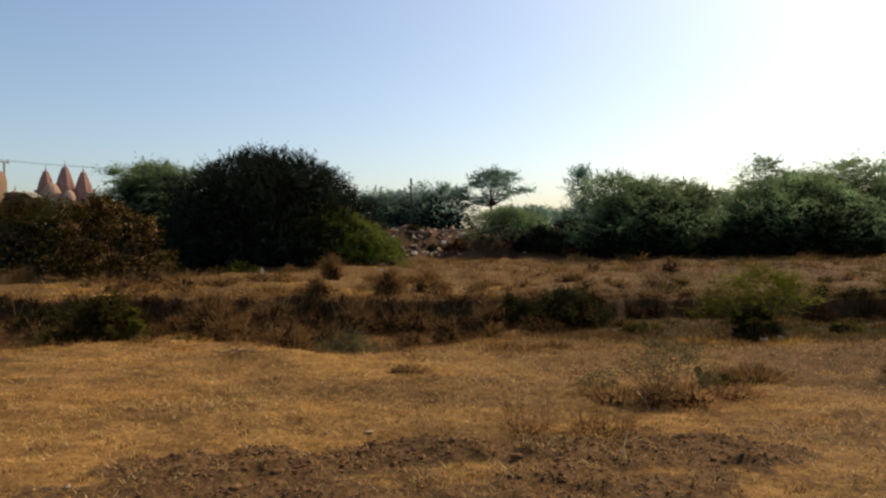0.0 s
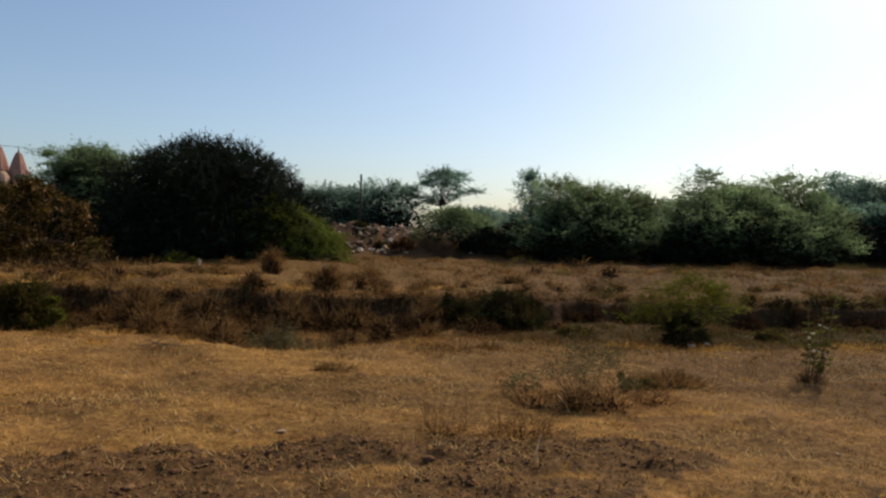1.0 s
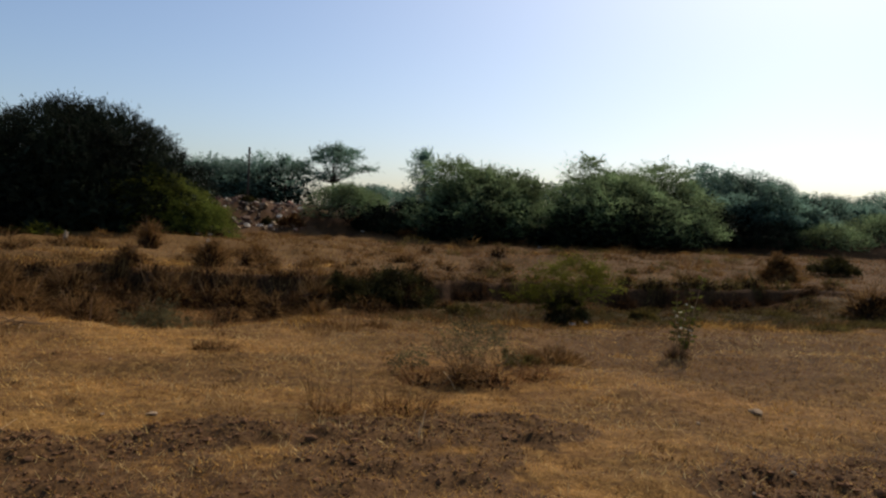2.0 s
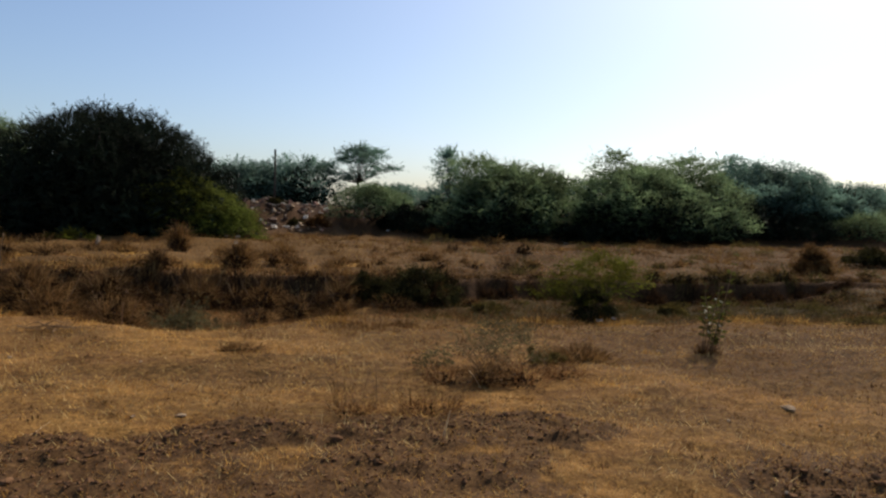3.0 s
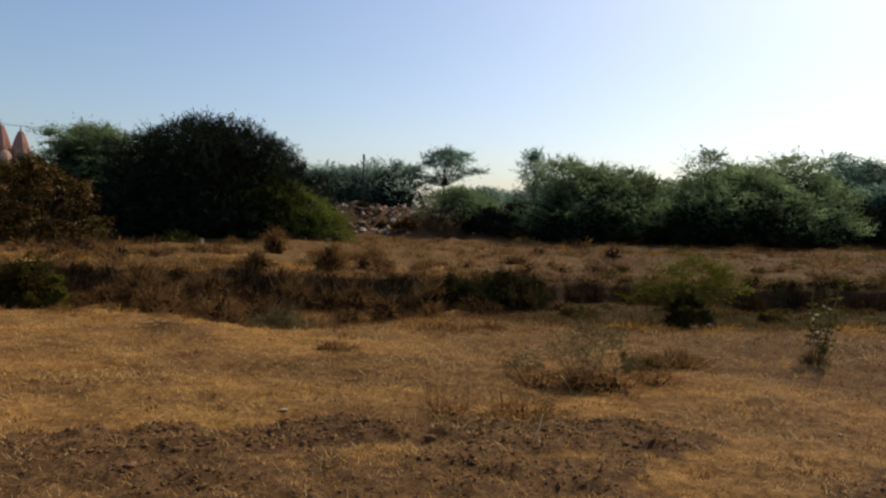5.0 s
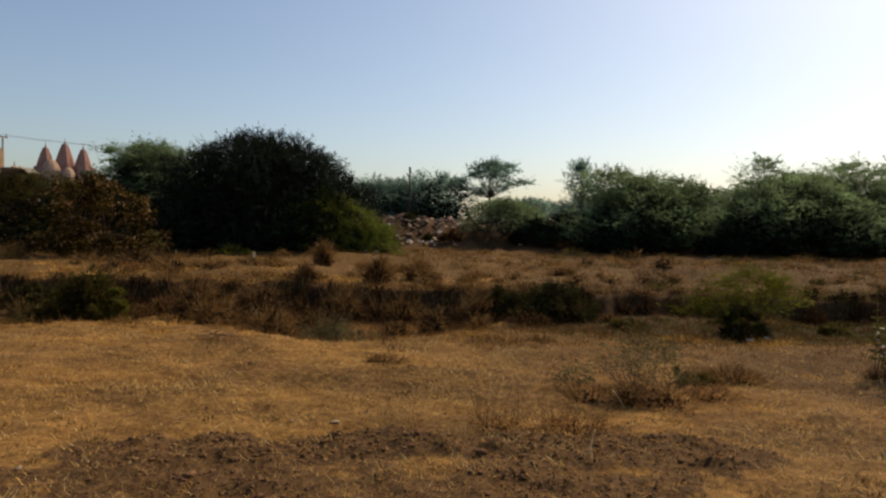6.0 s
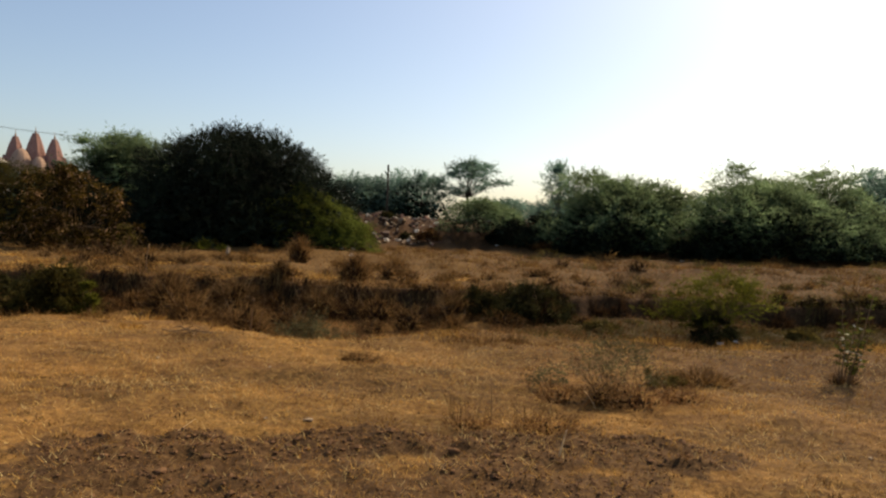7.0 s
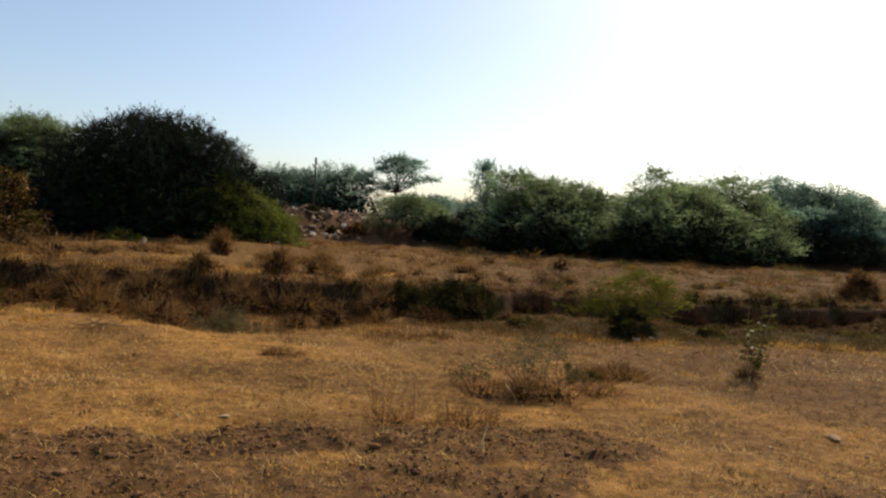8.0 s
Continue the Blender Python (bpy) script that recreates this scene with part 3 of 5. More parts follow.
    if shoots:
        k = r.choice(n, min(shoots, n), replace=False, p=(centre[which][:, 2] ** 3) / (centre[which][:, 2] ** 3).sum())
        per = 26
        end[k] = start[k] + (end[k] - start[k]) * 0.8
        tips = end[k] + np.stack([r.normal(0, 0.28, len(k)), r.normal(0, 0.28, len(k)), r.uniform(0.1, 0.9, len(k))], -1) * tall * (0.11 if up > 0.8 else 0.045)
        u = r.uniform(0, 1, (len(k), per))
        extra = end[k][:, None] + (tips - end[k])[:, None] * u[..., None]
        extra = extra.reshape(-1, 3) + r.normal(0, 1, (len(k) * per, 3)) * leaf[0] * 0.35
        at = np.concatenate([at, extra])
        along = np.concatenate([along, np.repeat(tips - end[k], per, 0) * 1.5 + r.normal(size=(len(k) * per, 3)) * 0.6])
        total += len(k) * per
    if sprays:
        # long arching boughs with leaflets on both sides
        weight = (0.25 + np.hypot(centre[:, 0] / wide, centre[:, 1] / deep) * 2) * (0.2 + centre[:, 2] / tall) ** 1.5
        k = r.choice(lobes, sprays, p=weight / weight.sum())
        head = np.stack([centre[k, 0] / wide, centre[k, 1] / deep, 0 * k], -1) * 2.2 + np.stack([r.normal(0, 0.55, sprays), r.normal(0, 0.55, sprays), 0 * k], -1)
        head = unit(head)
        long = size[k] * r.uniform(0.65, 1.2, sprays)
        rise, arch = r.uniform(0.25, 0.95, sprays), r.uniform(0.25, 0.8, sprays)
        per = 64
        u = r.uniform(0.25, 1.0, (sprays, per)) ** 1.1
        row = centre[k][:, None] + head[:, None] * (long[:, None] * u)[..., None]
        row[..., 2] += long[:, None] * (rise[:, None] * u - arch[:, None] * u ** 2) * (0.5 + 0.6 * flat)
        across = np.stack([-head[:, 1], head[:, 0], 0 * k], -1)
        sway = r.normal(0, 0.07, (sprays, per)) * long[:, None] * (1.15 - u)
        row += across[:, None] * sway[..., None]
        row[..., 2] += r.normal(0, 0.035, (sprays, per)) * long[:, None] - np.abs(sway) * 0.3
        row[..., 2] = np.maximum(row[..., 2], 0.05)
        at = np.concatenate([at, row.reshape(-1, 3)])
        way2 = np.repeat(head, per, 0) * 0.5 + np.repeat(across, per, 0) * np.sign(sway).reshape(-1, 1) * 0.8 + r.normal(0, 0.35, (sprays * per, 3))
        along = np.concatenate([along, way2])
        total += sprays * per
    if spikes:
        k = r.choice(lobes, spikes, p=centre[:, 2] ** 4 / (centre[:, 2] ** 4).sum())
        foot = centre[k] + np.stack([r.normal(0, 0.4, spikes), r.normal(0, 0.4, spikes), 0.5 * flat + 0 * k], -1) * size[k][:, None]
        head = unit(np.stack([centre[k, 0] / wide + r.normal(0, 0.3, spikes), centre[k, 1] / deep + r.normal(0, 0.3, spikes), 0.9 + 0 * k], -1))
        long = tall * r.uniform(0.05, 0.15, spikes)
        per = 34
        u = r.random((spikes, per))
        row = foot[:, None] + head[:, None] * (long[:, None] * u)[..., None]
        row[..., :2] += head[:, None, :2] * (long[:, None] * u ** 2 * 0.6)[..., None]
        at = np.concatenate([at, row.reshape(-1, 3) + r.normal(0, leaf[0] * 0.22, (spikes * per, 3))])
        along = np.concatenate([along, np.repeat(head, per, 0) + r.normal(0, 0.55, (spikes * per, 3))])
        total += spikes * per
    for own in lines:
        v, f = tubes(own, 5)
        link(stem, v, f, bark, ob, smooth=True)
    v1, f1 = leaf_quads(r, at, along, leaf[0] * r.uniform(0.55, 1.35, total), leaf[1] * r.uniform(0.6, 1.3, total), single=True)
    if inner:
        m = int(lobes * twigs * inner)
        w = r.integers(0, lobes, m)
        p = centre[w] + unit(r.normal(size=(m, 3))) * (size[w] * r.random(m) ** 0.5 * 0.7)[:, None] * [1, 1, flat]
        p[:, 2] = np.maximum(p[:, 2], 0.03)
        big = leaf[0] * r.uniform(1.6, 3.0, m)
        v2, f2 = leaf_quads(r, p, r.normal(size=(m, 3)), big, big * 0.55, single=True)
        f1, v1 = np.concatenate([f1, f2 + len(v1)]), np.concatenate([v1, v2])
    if core:
        w = r.integers(0, lobes, core)
        p = centre[w] * np.stack([r.uniform(0.3, 0.95, core), r.uniform(0.3, 0.95, core), 0 * w + 1.0], -1)
        p[:, 2] = low + (p[:, 2] - low) * (0.05 + 0.95 * r.random(core) ** 0.6)
        big = min(0.07 * tall, 0.4) * r.uniform(0.6, 1.3, core)
        v2, f2 = leaf_quads(r, p, r.normal(size=(core, 3)), big, big * 0.6, single=True)
        v2[:, 2] = np.maximum(v2[:, 2], 0.02)
        f1, v1 = np.concatenate([f1, f2 + len(v1)]), np.concatenate([v1, v2])
    link(foliage, v1, f1, leaf_mat, ob)
    return ob


def canopy(name, label, category, x, y, tall, wide, deep, low, leaf_mat, seed, sprays=3000, per=13, reach=0.62, leaf=(0.10, 0.026), dome=3.0, lump=0.3, cell=1.5,
           uneven=0.15, up=0.35, droop=0.25, stems=4, thick=0.13, core=2000, spikes=0, lean=0.0, fill=0.42, group="", foliage="crown", stem="trunk", bark=None):
    """A dense thorn tree: a billowing dome thatched with short feathery sprays, over forked trunks and a core coloured
    dark for inner shade.
    dome: high for a flat top; lump, cell: depth and size of the billows; uneven: how much the top rises and falls;
    fill: share of sprays inside."""
    r = rng(seed)
    ob = empty(name, x, y, gz(x, y), label, category, group)

    def skin(a, u):
        side = np.sin(a) * wide
        bulge = 1 + lump * (value_noise(a * wide * 0.42 + seed, u * (tall - low) * 2.3, cell, seed % 13) + 0.6 * value_noise(a * wide * 0.42, u * (tall - low) * 2.1 + seed, cell * 0.45, seed % 7))
        crest = 1 - uneven + uneven * 2 * value_noise(side + 40, 0 * side + seed * 3.3, wide * 0.24, seed % 11)
        ring = (1 - u ** dome) ** 0.5 * (0.86 + 0.14 * np.clip(u * 4, 0, 1)) * bulge
        return np.stack([np.sin(a) * ring * wide / 2 + lean * wide * u, np.cos(a) * ring * deep / 2, low + (tall - low) * u * crest * np.minimum(0.84 + 0.16 * bulge, 1.04)], -1)

    a, u = r.uniform(0, 2 * math.pi, sprays), r.random(sprays) ** 0.62
    p = skin(a, u)
    axis = np.stack([lean * wide * u, 0 * u, 0.75 * p[:, 2]], -1)
    inside = np.where(r.random(sprays) < fill, r.uniform(0.45, 0.9, sprays), r.uniform(0.9, 1.0, sprays))[:, None]
    p = axis + (p - axis) * inside
    way = unit(unit((p - axis) * [1 / wide, 1 / deep, 1 / tall]) * [0.9, 0.9, 0.7] + [0, 0, up] + r.normal(0, 0.42, (sprays, 3)) * [1, 1, 0.6])
    long = reach * r.uniform(0.55, 1.25, sprays) * (1 + 0.45 * step(0.72, 0.95, u))
    root = p - way * (long * 0.55)[:, None]
    across = unit(np.cross(way, [0.13, 0.07, 1.0]))
    t = r.uniform(0, 1.0, (sprays, per))
    at = root[:, None] + way[:, None] * (long[:, None] * t)[..., None]
    at[..., 2] -= long[:, None] * droop * t ** 2
    sway = r.normal(0, 0.10, (sprays, per)) * long[:, None] * (1.2 - t)
    at = (at + across[:, None] * sway[..., None]).reshape(-1, 3) + r.normal(0, leaf[0] * 0.12, (sprays * per, 3))
    along = np.repeat(way, per, 0) * 0.6 + np.repeat(across, per, 0) * np.sign(sway).reshape(-1, 1) * 0.7 + r.normal(0, 0.3, (sprays * per, 3)) - [0, 0, droop * 0.4]
    if spikes:
        k = r.choice(sprays, spikes, p=p[:, 2].clip(0) ** 5 / (p[:, 2].clip(0) ** 5).sum())
        head = unit(np.stack([p[k, 0] / wide + r.normal(0, 0.28, spikes), r.normal(0, 0.28, spikes), 0.85 + 0 * k], -1))
        far = tall * r.uniform(0.03, 0.10, spikes)
        t = r.random((spikes, 22))
        row = p[k][:, None] + head[:, None] * (far[:, None] * (t * 1.5 - 0.5))[..., None]
        row[..., :2] += head[:, None, :2] * (far[:, None] * t ** 2 * 0.7)[..., None]
        at = np.concatenate([at, row.reshape(-1, 3) + r.normal(0, leaf[0] * 0.15, (spikes * 22, 3))])
        along = np.concatenate([along, np.repeat(head, 22, 0) + r.normal(0, 0.45, (spikes * 22, 3))])
    at[:, 2] = np.maximum(at[:, 2], 0.03)
    n = len(at)
    v1, f1 = leaf_quads(r, at, along, leaf[0] * r.uniform(0.6, 1.35, n), leaf[1] * r.uniform(0.6, 1.3, n), single=True)
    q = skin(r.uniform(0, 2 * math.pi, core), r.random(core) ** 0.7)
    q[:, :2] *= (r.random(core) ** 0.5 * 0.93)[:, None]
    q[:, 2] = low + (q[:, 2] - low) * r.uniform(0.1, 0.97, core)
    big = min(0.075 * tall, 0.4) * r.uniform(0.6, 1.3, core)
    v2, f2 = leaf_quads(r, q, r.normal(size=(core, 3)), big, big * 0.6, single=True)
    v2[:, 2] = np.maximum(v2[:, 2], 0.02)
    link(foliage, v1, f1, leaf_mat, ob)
    # the dark leaf colour here paints the shade inside the crown
    tagged(link("shade_core", v2, f2, DARK_LEAF, ob, "core of leaves coloured dark for the shade inside the crown"), kind="stuff")
    for k in range(stems):
        b = 2 * math.pi * (k + r.random()) / stems
        foot = np.array([math.cos(b), math.sin(b), 0]) * thick * 1.2
        fork = np.array([math.cos(b) * wide * 0.12, math.sin(b) * deep * 0.12, max(low, tall * 0.22) + r.random() * tall * 0.08])
        lines = [(curve_to(r, foot - [0, 0, 0.12], fork, 6, 0.10), np.linspace(thick, thick * 0.6, 6) * r.uniform(0.8, 1.1))]
        for e in skin(b * -1 + math.pi / 2 + r.normal(0, 0.7, 7), r.uniform(0.25, 0.95, 7)):
            lines.append((curve_to(r, fork, e * [0.85, 0.85, 0.92], 7, 0.12), np.linspace(thick * 0.42, thick * 0.06, 7)))
        v, f = tubes(lines, 5)
        link(stem, v, f, bark or BARK, ob, smooth=True)
    return ob


def bristle(r, count, wide, deep, tall, blade, lean=0.6, droop=0.3, fork=1, heavy=0.75):
    """Fine bent stalks over an oval plot, tallest in the middle, with side twigs: corners and faces.
    heavy: how much lower the rim is than the middle; droop: how far the tips hang."""
    a, d = r.uniform(0, 2 * math.pi, count), np.sqrt(r.random(count))
    root = np.stack([np.cos(a) * d * wide * 0.42, np.sin(a) * d * deep * 0.42, 0 * a - 0.03], -1)
    h = tall * (1 - heavy * d ** 2) * r.uniform(0.5, 1.12, count)
    tilt = np.abs(d * lean + r.normal(0, 0.22, count)).clip(0, 1.35)
    b = a + r.normal(0, 0.7, count)
    out = np.stack([np.cos(b) * np.sin(tilt), np.sin(b) * np.sin(tilt), np.cos(tilt)], -1)
    mid = root + out * (h * 0.6)[:, None]
    tip = mid + unit(out * [1.5, 1.5, 0.7] - [0, 0, droop] + r.normal(0, 0.15, (count, 3))) * (h * 0.5)[:, None]
    side = unit(np.cross(out, r.normal(size=(count, 3)))) * (blade * r.uniform(0.5, 1.2, count) / 2)[:, None]
    v = np.stack([root - side, root + side, mid + side * 0.8, mid - side * 0.8, tip], 1).reshape(-1, 3)
    k = np.arange(count)[:, None] * 5
    faces = (k + [[0, 1, 2, 3]]).tolist() + (k + [[3, 2, 4]]).tolist()
    if fork:
        w = np.repeat(np.arange(count), fork)
        n = len(w)
        u = r.uniform(0.3, 1.0, n)[:, None]
        p = np.where(r.random(n)[:, None] < 0.5, root[w] + (mid - root)[w] * u, mid[w] + (tip - mid)[w] * u * 0.8)
        way = unit(out[w] + r.normal(0, 0.7, (n, 3)) + [0, 0, 0.15])
        s = unit(np.cross(way, r.normal(size=(n, 3)))) * (blade * r.uniform(0.4, 0.9, n) / 2)[:, None]
        v2 = np.stack([p - s, p + s, p + way * (h[w] * r.uniform(0.2, 0.5, n))[:, None]], 1).reshape(-1, 3)
        faces += (np.arange(n * 3).reshape(-1, 3) + len(v)).tolist()
        v = np.concatenate([v, v2])
    return v, faces


def tuft(name, label, x, y, tall, wide, mat, seed, count=160, blade=0.010, lean=0.5, category="grass tuft", group="", stalks=0, deep=None, droop=0.3, fork=1, heavy=0.75):
    """A tuft of fine stalks, with a few thicker ones standing out of it."""
    r = rng(seed)
    ob = empty(name, x, y, gz(x, y), label, category, group)
    v, f = bristle(r, count, wide, deep or wide * 0.85, tall, blade, lean, droop, fork, heavy)
    v[:, 2] += height(v[:, 0] + x, v[:, 1] + y) - gz(x, y)
    link("foliage", v, f, mat, ob)
    for _ in range(stalks):
        b = r.uniform(0, 2 * math.pi)
        e = np.array([math.cos(b) * wide * 0.45, math.sin(b) * wide * 0.45, tall * r.uniform(0.9, 1.5)])
        foot = np.array([math.cos(b), math.sin(b), 0]) * wide * r.uniform(0.05, 0.3)
        vv, ff = tubes([(curve_to(r, foot, e, 5, 0.08), np.linspace(blade * 0.45, blade * 0.15, 5))], 4)
        link("stalk", vv, ff, TWIG, ob)
    return ob


# trees behind the field
ROW = "trees along the embankment"
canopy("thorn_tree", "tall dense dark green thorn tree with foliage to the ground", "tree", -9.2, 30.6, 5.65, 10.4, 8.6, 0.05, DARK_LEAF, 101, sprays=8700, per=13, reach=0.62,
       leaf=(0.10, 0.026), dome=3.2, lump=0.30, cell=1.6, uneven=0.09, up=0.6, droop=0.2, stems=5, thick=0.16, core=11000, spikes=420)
canopy("thorn_shrub", "light green sprawling thorn shrub with drooping boughs", "shrub", -5.3, 28.6, 3.2, 5.6, 4.0, 0.0, SPRAWL_LEAF, 102, sprays=3200, per=13, reach=0.6,
       leaf=(0.085, 0.020), dome=1.25, lump=0.62, cell=0.9, up=0.1, droop=0.55, stems=5, thick=0.06, core=1800, lean=-0.10)
canopy("thorn_shrub", "low light green thorn shrub spilling over dry grass", "shrub", -4.3, 28.3, 1.7, 3.5, 3.0, 0.0, SPRAWL_LEAF, 160, sprays=1700, per=12, reach=0.6,
       leaf=(0.085, 0.020), dome=1.2, lump=0.4, cell=1.0, up=0.1, droop=0.5, stems=4, thick=0.04, core=500)
canopy("thorn_tree", "broad green thorn tree with a flat feathery crown", "tree", -18.4, 38.6, 4.2, 6.2, 5.0, 0.1, GREEN_LEAF, 103, sprays=3400, per=13, reach=0.75,
       leaf=(0.11, 0.034), dome=3.4, lump=0.50, cell=1.6, uneven=0.08, up=0.25, droop=0.2, stems=3, core=5000, spikes=50, group=ROW)
plant("umbrella_tree", "thorn tree with a broad flat layered crown", "tree", -18.5, 38.0, 4.65, 7.2, 4.6, 2.2, GREEN_LEAF, 176,
      lobes=36, twigs=28, leaves=13, leaf=(0.12, 0.032), lobe=0.34, stems=2, thick=0.10, flat=0.28, inner=0.05, dome=3, hollow=0.5, sprays=80, frond=True, up=0.6, spikes=16, uneven=0.2, group=ROW)
plant("leafy_shrub", "tall half-dry shrub with browning hanging leaves", "shrub", -13.3, 24.4, 3.9, 5.4, 3.0, 0.3, BROWN_LEAF, 104,
      lobes=66, twigs=16, leaves=9, leaf=(0.15, 0.05), lobe=0.30, stems=14, thick=0.028, inner=0.0, droop=0.5, uneven=0.35, bark=TWIG, dome=2.0)
canopy("thorn_shrub", "rounded olive-gold thorn shrub in front of the road", "shrub", -17.6, 26.6, 3.45, 7.2, 3.6, 0.0, GOLD_LEAF, 105, sprays=3000, per=12, reach=0.55,
       leaf=(0.09, 0.024), dome=2.8, lump=0.3, cell=1.2, up=0.2, droop=0.35, stems=5, thick=0.06, core=1500)
canopy("thorn_shrub", "dull green thorn shrub with dark shade beneath", "shrub", -23.6, 29.0, 4.1, 6.0, 4.0, 0.0, SPRAWL_LEAF, 106, sprays=2600, per=12, reach=0.6,
       leaf=(0.10, 0.026), dome=2.2, lump=0.3, cell=1.3, stems=5, thick=0.07, core=1500)
plant("thorn_shrub", "dark thorn shrub between taller trees", "shrub", -15.6, 27.6, 3.2, 6.6, 3.2, 0.0, DARK_LEAF, 131,
      lobes=50, twigs=30, leaves=13, leaf=(0.12, 0.036), lobe=0.36, stems=5, thick=0.06, inner=0.8, core=2400, dome=3.0)
plant("feathery_tree", "slender feathery tree beside the road", "tree", -33.5, 40.5, 6.0, 2.8, 2.6, 1.6, HAZED_LEAF, 107,
      lobes=20, twigs=36, leaves=12, leaf=(0.18, 0.04), lobe=0.42, stems=1, thick=0.12, rough=0.5, inner=0.1, dome=1.3)
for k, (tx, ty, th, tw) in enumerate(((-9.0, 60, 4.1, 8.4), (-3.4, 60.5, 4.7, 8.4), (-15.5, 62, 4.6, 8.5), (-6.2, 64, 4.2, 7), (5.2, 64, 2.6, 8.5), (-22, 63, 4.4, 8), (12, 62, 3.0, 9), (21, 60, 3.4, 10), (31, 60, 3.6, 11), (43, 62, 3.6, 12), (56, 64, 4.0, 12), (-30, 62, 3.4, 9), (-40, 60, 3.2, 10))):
    canopy("thorn_tree", "hazy green thorn tree far behind the embankment", "tree", tx, ty, th, tw, 4.6, 0.1, HAZED_LEAF, 108 + k, sprays=1400, per=10, reach=0.95,
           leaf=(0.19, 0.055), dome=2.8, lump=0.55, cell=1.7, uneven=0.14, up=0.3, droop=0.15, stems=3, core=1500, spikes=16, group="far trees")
plant("umbrella_tree", "open umbrella-shaped thorn tree against the sky", "tree", 1.6, 62, 5.75, 7.8, 5.6, 2.2, HAZED_LEAF, 121,
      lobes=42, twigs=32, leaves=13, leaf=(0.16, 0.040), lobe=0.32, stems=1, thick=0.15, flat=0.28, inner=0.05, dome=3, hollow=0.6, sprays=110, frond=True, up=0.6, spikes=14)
plant("feathery_tree", "upright tree with pointed feathery shoots", "tree", 8.7, 54, 5.75, 6.2, 4.8, 0.2, HAZED_LEAF, 122,
      lobes=64, twigs=16, leaves=12, leaf=(0.16, 0.036), lobe=0.24, stems=1, thick=0.12, dome=1.5, inner=0.05, up=2.2, flat=0.8, uneven=0.3, frond=True, spikes=90)
canopy("thorn_shrub", "light green spreading thorn shrub on the embankment", "shrub", 1.9, 37.0, 2.15, 5.2, 3.6, 0.0, GREEN_LEAF, 113, sprays=2200, per=12, reach=0.6,
       leaf=(0.095, 0.024), dome=1.8, lump=0.3, cell=1.1, up=0.15, droop=0.3, stems=4, thick=0.05, core=700)
plant("thorn_shrub", "dark low thorn shrub on the embankment", "shrub", 5.8, 37.6, 1.7, 5.4, 3.0, 0.0, DARK_LEAF, 114,
      lobes=36, twigs=24, leaves=13, leaf=(0.13, 0.04), lobe=0.36, stems=4, thick=0.04)
canopy("thorn_tree", "dense dark green thorn tree reaching the ground", "tree", 9.2, 35.8, 3.95, 8.0, 5.6, 0.0, GREEN_LEAF, 142, sprays=5000, per=13, reach=0.8,
       leaf=(0.11, 0.034), dome=3.0, lump=0.55, cell=1.6, uneven=0.16, up=0.3, droop=0.15, stems=4, core=4200, spikes=60, group=ROW)
canopy("thorn_tree", "broad dense thorn tree with a feathery top", "tree", 17.0, 35.4, 4.2, 10.4, 6.6, 0.0, GREEN_LEAF, 116, sprays=6500, per=13, reach=0.85,
       leaf=(0.11, 0.034), dome=3.2, lump=0.5, cell=1.7, uneven=0.08, up=0.3, droop=0.15, stems=5, thick=0.15, core=6200, spikes=90, group=ROW)
canopy("thorn_tree", "flat-topped thorn tree reaching the ground", "tree", 26.9, 39.6, 3.65, 9.6, 6.2, 0.0, HAZED_LEAF, 117, sprays=6200, per=12, reach=0.9,
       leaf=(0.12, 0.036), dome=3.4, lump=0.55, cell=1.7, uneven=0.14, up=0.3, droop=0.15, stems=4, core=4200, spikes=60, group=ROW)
canopy("thorn_tree", "low dense thorn tree in the distance", "tree", 37.5, 44.5, 3.1, 10.5, 6.0, 0.0, HAZED_LEAF, 118, sprays=3000, per=11, reach=0.9,
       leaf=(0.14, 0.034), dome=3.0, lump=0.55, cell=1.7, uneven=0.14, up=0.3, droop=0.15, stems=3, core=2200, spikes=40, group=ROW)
canopy("thorn_tree", "dense thorn tree in the distance", "tree", 48.5, 49, 4.2, 10, 6.0, 0.0, HAZED_LEAF, 119, sprays=3000, per=11, reach=0.9,
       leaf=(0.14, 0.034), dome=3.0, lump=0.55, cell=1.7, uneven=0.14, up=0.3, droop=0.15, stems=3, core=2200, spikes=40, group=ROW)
for k, (tx, ty, th, tw) in enumerate(((15.2, 36.4, 4.5, 5.4), (19.7, 36.4, 4.95, 5.6), (7.6, 37.0, 4.2, 4.6), (10.9, 36.4, 3.5, 3.4), (25.2, 40.4, 4.1, 5.8))):
    plant("umbrella_tree", "spreading thorn tree with flat feathery layers of foliage", "tree", tx, ty, th, tw, 4.4, 1.9, GREEN_LEAF if k < 4 else HAZED_LEAF, 170 + k,
          lobes=24, twigs=24, leaves=13, leaf=(0.115, 0.030), lobe=0.34, stems=2, thick=0.10, flat=0.30, inner=0.05, dome=2.6, hollow=0.6, sprays=60, frond=True, up=0.6, spikes=16, uneven=0.3, group=ROW)
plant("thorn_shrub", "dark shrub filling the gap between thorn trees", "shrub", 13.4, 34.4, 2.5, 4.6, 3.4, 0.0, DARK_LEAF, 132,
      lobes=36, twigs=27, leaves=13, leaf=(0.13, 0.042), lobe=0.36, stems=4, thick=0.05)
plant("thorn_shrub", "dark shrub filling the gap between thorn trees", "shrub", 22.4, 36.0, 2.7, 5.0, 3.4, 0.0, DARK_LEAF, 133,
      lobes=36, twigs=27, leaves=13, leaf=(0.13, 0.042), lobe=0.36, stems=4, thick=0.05)
